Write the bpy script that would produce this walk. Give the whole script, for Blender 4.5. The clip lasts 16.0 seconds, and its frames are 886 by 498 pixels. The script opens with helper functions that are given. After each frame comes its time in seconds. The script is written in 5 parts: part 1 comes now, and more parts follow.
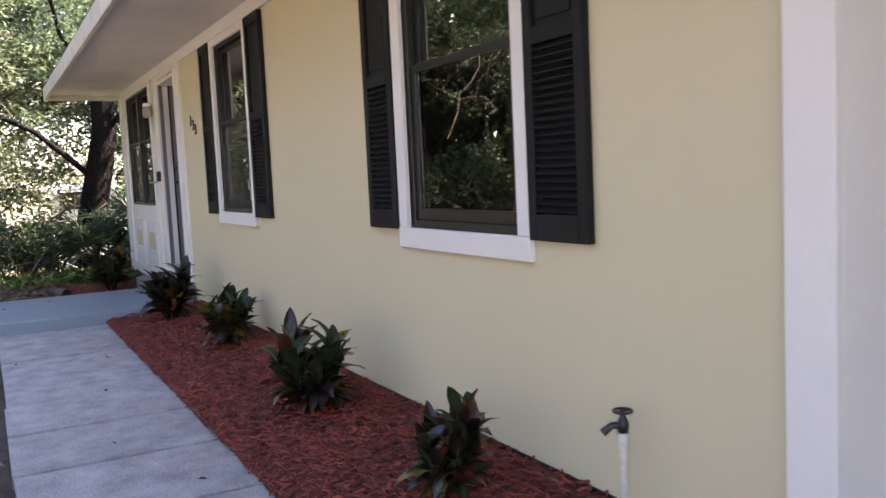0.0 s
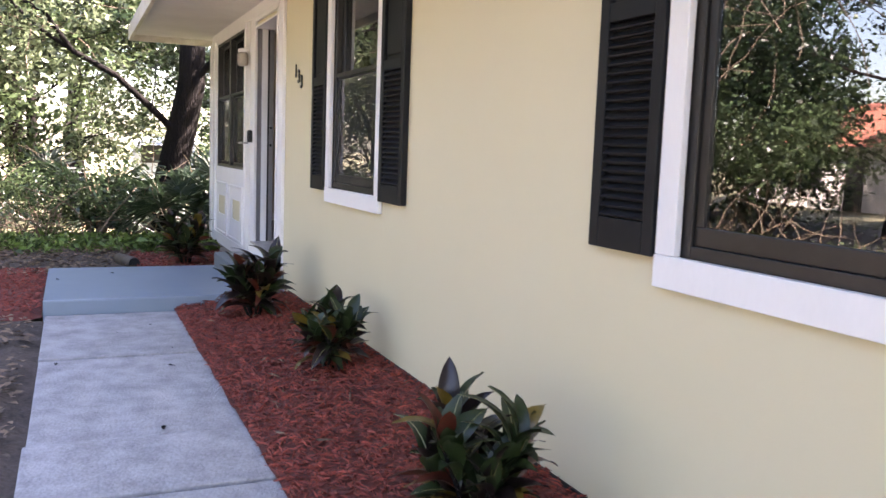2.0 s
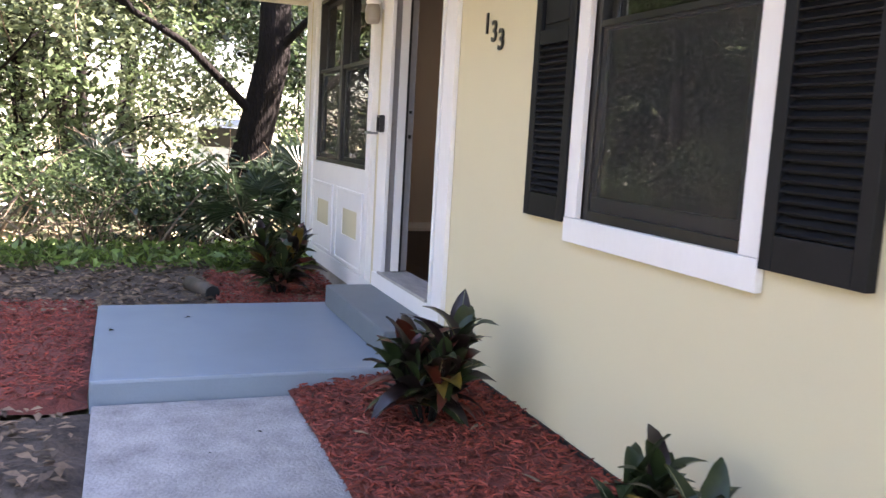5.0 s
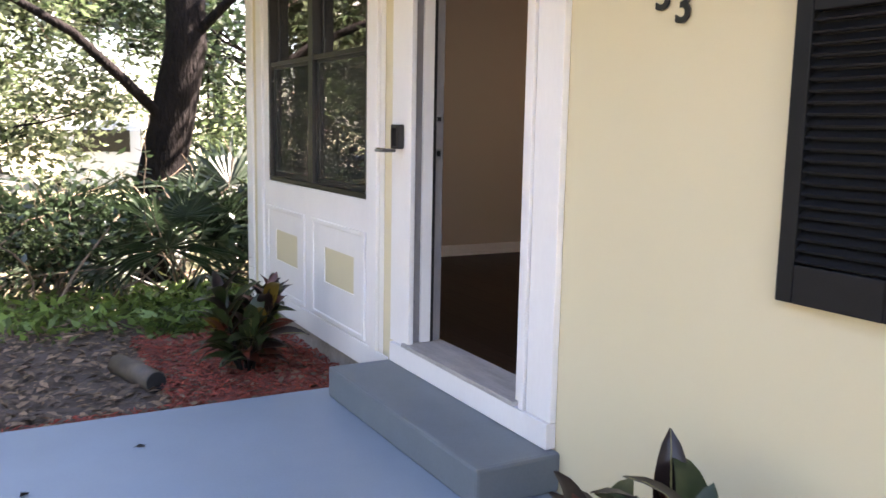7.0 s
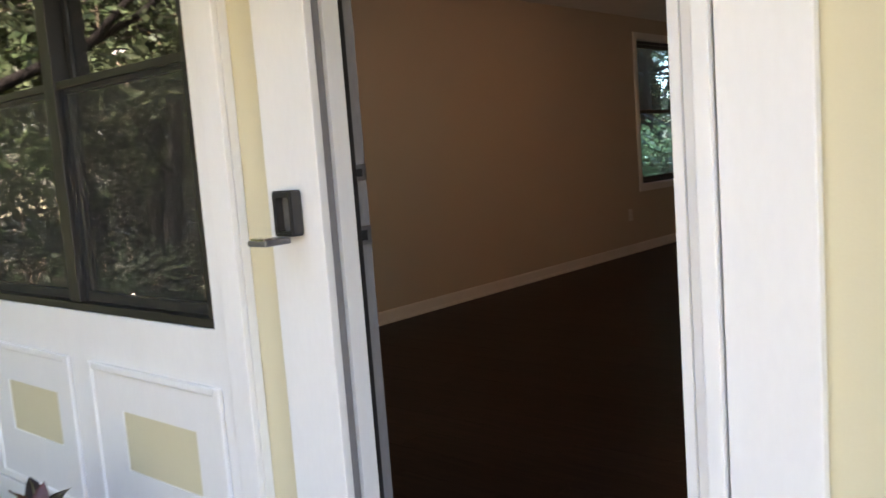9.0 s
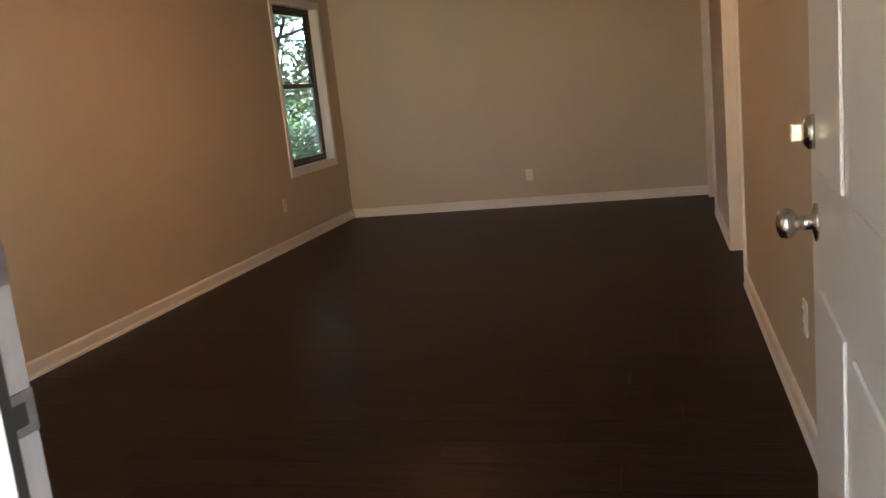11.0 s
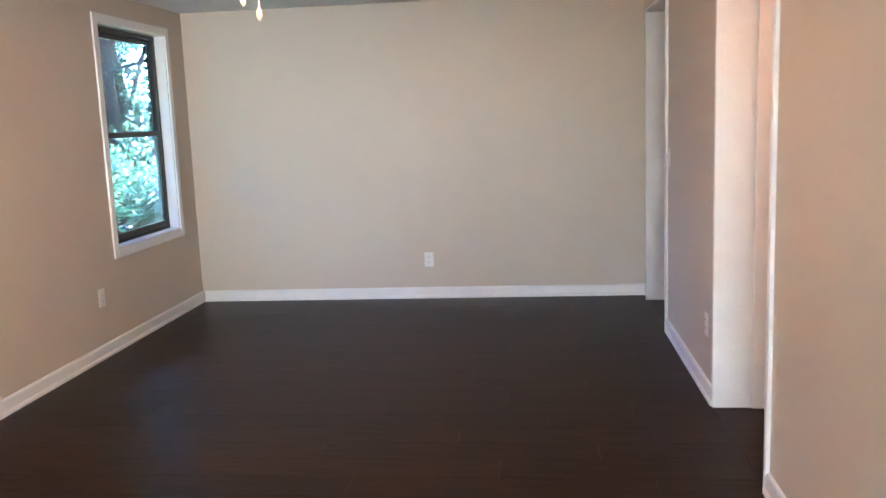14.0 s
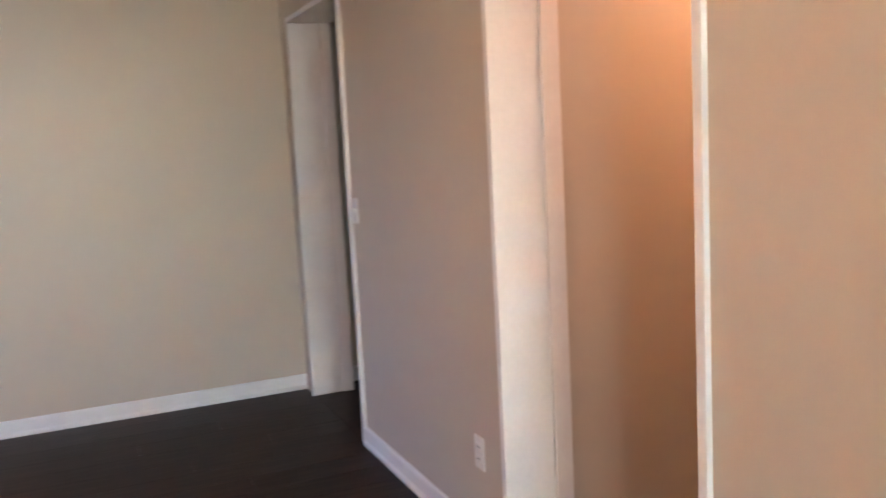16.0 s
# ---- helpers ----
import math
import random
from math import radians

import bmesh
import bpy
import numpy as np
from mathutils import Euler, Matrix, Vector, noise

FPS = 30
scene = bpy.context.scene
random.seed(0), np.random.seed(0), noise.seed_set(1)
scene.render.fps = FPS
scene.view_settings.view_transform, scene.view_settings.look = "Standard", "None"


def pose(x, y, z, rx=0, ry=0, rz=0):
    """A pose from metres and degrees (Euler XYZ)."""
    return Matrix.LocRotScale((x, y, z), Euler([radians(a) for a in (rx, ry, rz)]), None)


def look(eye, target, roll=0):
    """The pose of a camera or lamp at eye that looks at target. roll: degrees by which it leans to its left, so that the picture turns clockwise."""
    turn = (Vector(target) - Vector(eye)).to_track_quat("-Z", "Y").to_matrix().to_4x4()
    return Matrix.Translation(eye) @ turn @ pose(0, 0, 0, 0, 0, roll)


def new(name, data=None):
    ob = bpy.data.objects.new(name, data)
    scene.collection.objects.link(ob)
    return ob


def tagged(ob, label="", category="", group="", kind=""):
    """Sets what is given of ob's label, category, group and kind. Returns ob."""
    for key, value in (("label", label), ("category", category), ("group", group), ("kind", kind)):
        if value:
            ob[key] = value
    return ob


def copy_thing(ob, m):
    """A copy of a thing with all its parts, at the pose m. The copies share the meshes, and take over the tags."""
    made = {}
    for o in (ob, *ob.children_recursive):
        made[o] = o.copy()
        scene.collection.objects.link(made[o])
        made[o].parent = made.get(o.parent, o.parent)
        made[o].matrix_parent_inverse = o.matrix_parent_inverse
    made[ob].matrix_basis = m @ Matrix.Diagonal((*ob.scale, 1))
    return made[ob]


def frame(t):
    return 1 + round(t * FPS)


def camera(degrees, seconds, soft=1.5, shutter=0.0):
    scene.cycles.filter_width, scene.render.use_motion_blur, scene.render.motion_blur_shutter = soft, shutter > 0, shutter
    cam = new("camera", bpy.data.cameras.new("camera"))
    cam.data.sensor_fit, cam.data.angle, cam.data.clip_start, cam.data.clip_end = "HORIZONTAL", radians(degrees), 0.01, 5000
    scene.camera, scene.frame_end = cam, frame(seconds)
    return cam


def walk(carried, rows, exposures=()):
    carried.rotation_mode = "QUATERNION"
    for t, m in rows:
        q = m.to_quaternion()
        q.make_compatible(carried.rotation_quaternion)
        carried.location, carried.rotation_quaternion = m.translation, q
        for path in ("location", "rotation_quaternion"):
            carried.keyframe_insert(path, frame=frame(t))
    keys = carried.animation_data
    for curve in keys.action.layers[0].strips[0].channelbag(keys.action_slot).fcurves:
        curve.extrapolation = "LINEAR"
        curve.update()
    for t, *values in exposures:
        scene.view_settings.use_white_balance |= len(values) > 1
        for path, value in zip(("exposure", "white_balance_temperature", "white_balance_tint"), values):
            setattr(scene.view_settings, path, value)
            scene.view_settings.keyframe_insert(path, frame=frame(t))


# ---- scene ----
cam = camera(55.3, 16.0, shutter=0.3)
PATH = [
    (0, (-1.848, 1.714, 0.914), (-0.9, 3.465, 0.734), -2.7),
    (0.5, (-1.873, 2.187, 0.875), (-0.938, 3.948, 0.713), -0.7),
    (1, (-1.762, 2.633, 0.873), (-0.829, 4.392, 0.68), 0.3),
    (1.5, (-1.667, 3.042, 0.886), (-0.826, 4.842, 0.66), 1.8),
    (2, (-1.623, 3.472, 0.931), (-0.821, 5.29, 0.705), 2.1),
    (2.5, (-1.517, 3.897, 0.934), (-0.793, 5.749, 0.722), 2.2),
    (3, (-1.541, 4.361, 0.928), (-0.881, 6.239, 0.731), 2.4),
    (3.5, (-1.524, 4.836, 0.935), (-0.801, 6.692, 0.75), 1.7),
    (4, (-1.505, 5.298, 0.963), (-0.803, 7.162, 0.773), 3.1),
    (4.2, (-1.538, 5.483, 0.946), (-0.845, 7.349, 0.744), 3.5),
    (6.3, (-1.804, 7.304, 1.065), (-1.03, 9.12, 0.739), 1.9),
    (6.5, (-1.799, 7.519, 1.084), (-0.994, 9.325, 0.781), 2.1),
    (7, (-1.829, 8.047, 1.069), (-0.872, 9.78, 0.784), 1.1),
    (7.5, (-1.764, 8.569, 1.067), (-0.687, 10.226, 0.759), -0.9),
    (8, (-1.678, 9.123, 1.097), (-0.47, 10.701, 0.871), -2.3),
    (8.5, (-1.576, 9.604, 1.109), (-0.194, 11.038, 0.924), -3.8),
    (9, (-1.403, 10.044, 1.143), (0.09, 11.356, 0.917), -4.3),
    (9.5, (-1.219, 10.468, 1.181), (0.495, 11.46, 0.901), -4.5),
    (10, (-1.033, 10.734, 1.226), (0.801, 11.456, 0.884), -5.9),
    (10.2, (-0.932, 10.813, 1.239), (0.927, 11.453, 0.873), -6.2),
    (12.3, (-0.15, 11.064, 1.25), (1.782, 11.47, 0.927), -4.3),
    (12.5, (-0.064, 11.098, 1.297), (1.876, 11.512, 1.043), -3.3),
    (13, (0.291, 11.22, 1.306), (2.252, 11.601, 1.22), -1.9),
    (13.5, (0.63, 11.325, 1.377), (2.595, 11.581, 1.106), -3.1),
    (14, (1.116, 11.407, 1.452), (3.08, 11.623, 1.142), -2.2),
    (14.5, (1.516, 11.525, 1.471), (3.49, 11.679, 1.187), -3.4),
    (15, (1.999, 11.626, 1.441), (3.974, 11.506, 1.152), -3.2),
    (15.5, (2.478, 11.647, 1.412), (4.43, 11.302, 1.148), -2.4),
    (16, (2.841, 11.764, 1.433), (4.659, 10.969, 1.186), -3.0),
]
EXPOSURES = [(0,3.27,7200,30),(2.0,3.85,7150,30),(3.5,3.86,7100,29),(7.0,4.05,7400,28),(8.0,4.03,7250,24),(9.0,4.17,7600,21),(10.2,4.75,8300,21),(12.3,6.85,7500,18),(13.2,7.0,5350,10),(14.5,7.3,5250,10),(15.0,7.2,5400,11),(15.5,7.2,5650,12),(16,7.1,5500,10)]
walk(cam, [(r[0], look(*r[1:])) for r in PATH], EXPOSURES)

# ---- light ----
SUN_DIR = Vector((0.67, -0.06, 0.74)).normalized()
world = bpy.data.worlds.new("sky")
scene.world = world
world.use_nodes = True
wn = world.node_tree.nodes
sky = wn.new("ShaderNodeTexSky")
sky.sky_type = "NISHITA"
sky.sun_disc = False
sky.sun_elevation = math.asin(SUN_DIR.z)
sky.sun_rotation = math.atan2(SUN_DIR.x, SUN_DIR.y)
sky.air_density, sky.dust_density, sky.ozone_density = 1.0, 1.2, 1.0
world.node_tree.links.new(sky.outputs[0], wn["Background"].inputs[0])
wn["Background"].inputs[1].default_value = 0.085

sun_data = bpy.data.lights.new("sun", "SUN")
sun_data.energy, sun_data.angle, sun_data.color = 4.8, radians(0.53), (1.0, 0.96, 0.90)
new("sun", sun_data).matrix_basis = look(SUN_DIR * 60, (0, 0, 0))


def window_light(name, place, target, w, h, power, color, spread=180):
    d = bpy.data.lights.new(name, "AREA")
    d.shape, d.size, d.size_y, d.energy, d.color = "RECTANGLE", w, h, power, color
    ob = new(name, d)
    d.spread = radians(spread)
    ob.matrix_basis = look(place, target)
    return ob


def bulb(name, place, power, color, r=0.04):
    d = bpy.data.lights.new(name, "POINT")
    d.energy, d.color, d.shadow_soft_size = power, color, r
    ob = new(name, d)
    ob.location = place
    return ob


window_light("front_window_daylight", (0.07, 12.60, 1.40), (7.7, 12.4, 1.1), 0.75, 1.35, 0.30, (1.0, 0.97, 0.84), 150)
window_light("front_window_daylight", (0.07, 13.44, 1.40), (7.7, 13.9, 1.5), 0.75, 1.35, 0.095, (1.0, 0.99, 0.86), 45)
window_light("side_window_daylight", (6.93, 14.20, 1.42), (6.6, 12.2, 0.0), 0.9, 1.35, 0.075, (0.38, 0.54, 1.0), 85)
for k in range(3):
    a = radians(40 + 120 * k)
    bulb("fan_bulb_light", (4.10 + 0.13 * math.cos(a), 12.36 + 0.13 * math.sin(a), 1.965), 0.122, (1.0, 0.37, 0.13))
bulb("hall_bulb_light", (4.71, 9.4, 2.175), 0.17, (1.0, 0.34, 0.11), 0.06)

# ---- materials ----
def mat(name, col, col2=None, rough=0.6, metal=0.0, scale=8.0, fine=120.0, bump=0.1, spec=0.5, stretch=(1, 1, 1), blotch=0.5, dist=0.002):
    """Base colour mixed at two scales of noise, with fine relief."""
    m = bpy.data.materials.new(name)
    m.use_nodes = True
    nt, n = m.node_tree, m.node_tree.nodes
    p = n["Principled BSDF"]
    p.inputs["Roughness"].default_value, p.inputs["Metallic"].default_value = rough, metal
    p.inputs["Specular IOR Level"].default_value = spec
    tc, mp = n.new("ShaderNodeTexCoord"), n.new("ShaderNodeMapping")
    mp.inputs["Scale"].default_value = stretch
    nt.links.new(tc.outputs["Object"], mp.inputs[0])
    a, b = n.new("ShaderNodeTexNoise"), n.new("ShaderNodeTexNoise")
    a.inputs["Scale"].default_value, b.inputs["Scale"].default_value = scale, fine
    a.inputs["Detail"].default_value, b.inputs["Detail"].default_value = 9, 5
    a.inputs["Roughness"].default_value = 0.6
    nt.links.new(mp.outputs[0], a.inputs["Vector"])
    nt.links.new(mp.outputs[0], b.inputs["Vector"])
    mix = n.new("ShaderNodeMix")
    mix.data_type = "RGBA"
    col2 = col2 or tuple(c * 0.82 for c in col)
    mix.inputs["A"].default_value, mix.inputs["B"].default_value = (*col, 1), (*col2, 1)
    add = n.new("ShaderNodeMath")
    add.operation = "MULTIPLY_ADD"
    nt.links.new(b.outputs["Fac"], add.inputs[0])
    add.inputs[1].default_value = 0.5
    nt.links.new(a.outputs["Fac"], add.inputs[2])
    ramp = n.new("ShaderNodeMapRange")
    ramp.inputs["From Min"].default_value, ramp.inputs["From Max"].default_value = 0.75 - blotch * 0.4, 0.75 + blotch * 0.4
    nt.links.new(add.outputs[0], ramp.inputs["Value"])
    nt.links.new(ramp.outputs[0], mix.inputs["Factor"])
    nt.links.new(mix.outputs["Result"], p.inputs["Base Color"])
    bp = n.new("ShaderNodeBump")
    bp.inputs["Strength"].default_value, bp.inputs["Distance"].default_value = bump, dist
    nt.links.new(b.outputs["Fac"], bp.inputs["Height"])
    nt.links.new(bp.outputs[0], p.inputs["Normal"])
    return m


def random_tint(m, amount=0.35, islands=False):
    """Vary value piece by piece."""
    nt, n = m.node_tree, m.node_tree.nodes
    p = n["Principled BSDF"]
    src = p.inputs["Base Color"].links[0].from_socket
    hsv = n.new("ShaderNodeHueSaturation")
    mr = n.new("ShaderNodeMapRange")
    mr.inputs["To Min"].default_value, mr.inputs["To Max"].default_value = 1 - amount, 1 + amount
    if islands:
        r = n.new("ShaderNodeNewGeometry").outputs["Random Per Island"]
    else:
        r = n.new("ShaderNodeObjectInfo").outputs["Random"]
    nt.links.new(r, mr.inputs["Value"])
    nt.links.new(mr.outputs[0], hsv.inputs["Value"])
    nt.links.new(src, hsv.inputs["Color"])
    nt.links.new(hsv.outputs[0], p.inputs["Base Color"])
    return m


def leaf_mat(name, col, col2, trans=0.35, rough=0.42):
    m = random_tint(mat(name, col, col2, rough=rough, scale=1.2, fine=30, bump=0.05), 0.7, True)
    nt, n = m.node_tree, m.node_tree.nodes
    t, mx = n.new("ShaderNodeBsdfTranslucent"), n.new("ShaderNodeMixShader")
    hs = [k for k in n if k.bl_idname == "ShaderNodeHueSaturation"][0]
    nt.links.new(hs.outputs[0], t.inputs["Color"])
    mx.inputs[0].default_value = trans
    nt.links.new(n["Principled BSDF"].outputs[0], mx.inputs[1])
    nt.links.new(t.outputs[0], mx.inputs[2])
    nt.links.new(mx.outputs[0], n["Material Output"].inputs[0])
    return m


def plain(name, col, rough=0.4, metal=0.0, emit=0.0):
    m = bpy.data.materials.new(name)
    m.use_nodes = True
    p = m.node_tree.nodes["Principled BSDF"]
    p.inputs["Base Color"].default_value = (*col, 1)
    p.inputs["Roughness"].default_value, p.inputs["Metallic"].default_value = rough, metal
    if emit:
        p.inputs["Emission Color"].default_value = (*col, 1)
        p.inputs["Emission Strength"].default_value = emit
    return m


def glass_mat(name="window_glass", tint=(0.94, 0.97, 0.96), ior=1.85):
    m = bpy.data.materials.new(name)
    m.use_nodes = True
    p = m.node_tree.nodes["Principled BSDF"]
    p.inputs["Base Color"].default_value = (*tint, 1)
    p.inputs["Transmission Weight"].default_value, p.inputs["Roughness"].default_value = 1.0, 0.0
    p.inputs["IOR"].default_value = ior
    n, nt = m.node_tree.nodes, m.node_tree
    w = n.new("ShaderNodeTexNoise")
    w.inputs["Scale"].default_value = 1.6
    tc = n.new("ShaderNodeTexCoord")
    nt.links.new(tc.outputs["Object"], w.inputs["Vector"])
    b = n.new("ShaderNodeBump")
    b.inputs["Strength"].default_value, b.inputs["Distance"].default_value = 0.012, 0.02
    nt.links.new(w.outputs["Fac"], b.inputs["Height"])
    nt.links.new(b.outputs[0], p.inputs["Normal"])
    return m


def screen_mat():
    m = mat("insect_screen", (0.060, 0.059, 0.060), rough=0.5, fine=900, bump=0.05)
    nt, n = m.node_tree, m.node_tree.nodes
    t, mx = n.new("ShaderNodeBsdfTransparent"), n.new("ShaderNodeMixShader")
    mx.inputs[0].default_value = 0.82
    nt.links.new(n["Principled BSDF"].outputs[0], mx.inputs[1])
    nt.links.new(t.outputs[0], mx.inputs[2])
    nt.links.new(mx.outputs[0], n["Material Output"].inputs[0])
    return m


def floor_mat():
    m = random_tint(mat("dark_wood", (0.040, 0.021, 0.0145), (0.0020, 0.0014, 0.0012), rough=0.36, spec=0.075, scale=3.0, fine=26, bump=0.10, stretch=(13, 0.9, 13), blotch=0.7, dist=0.0006), 0.16)
    return m


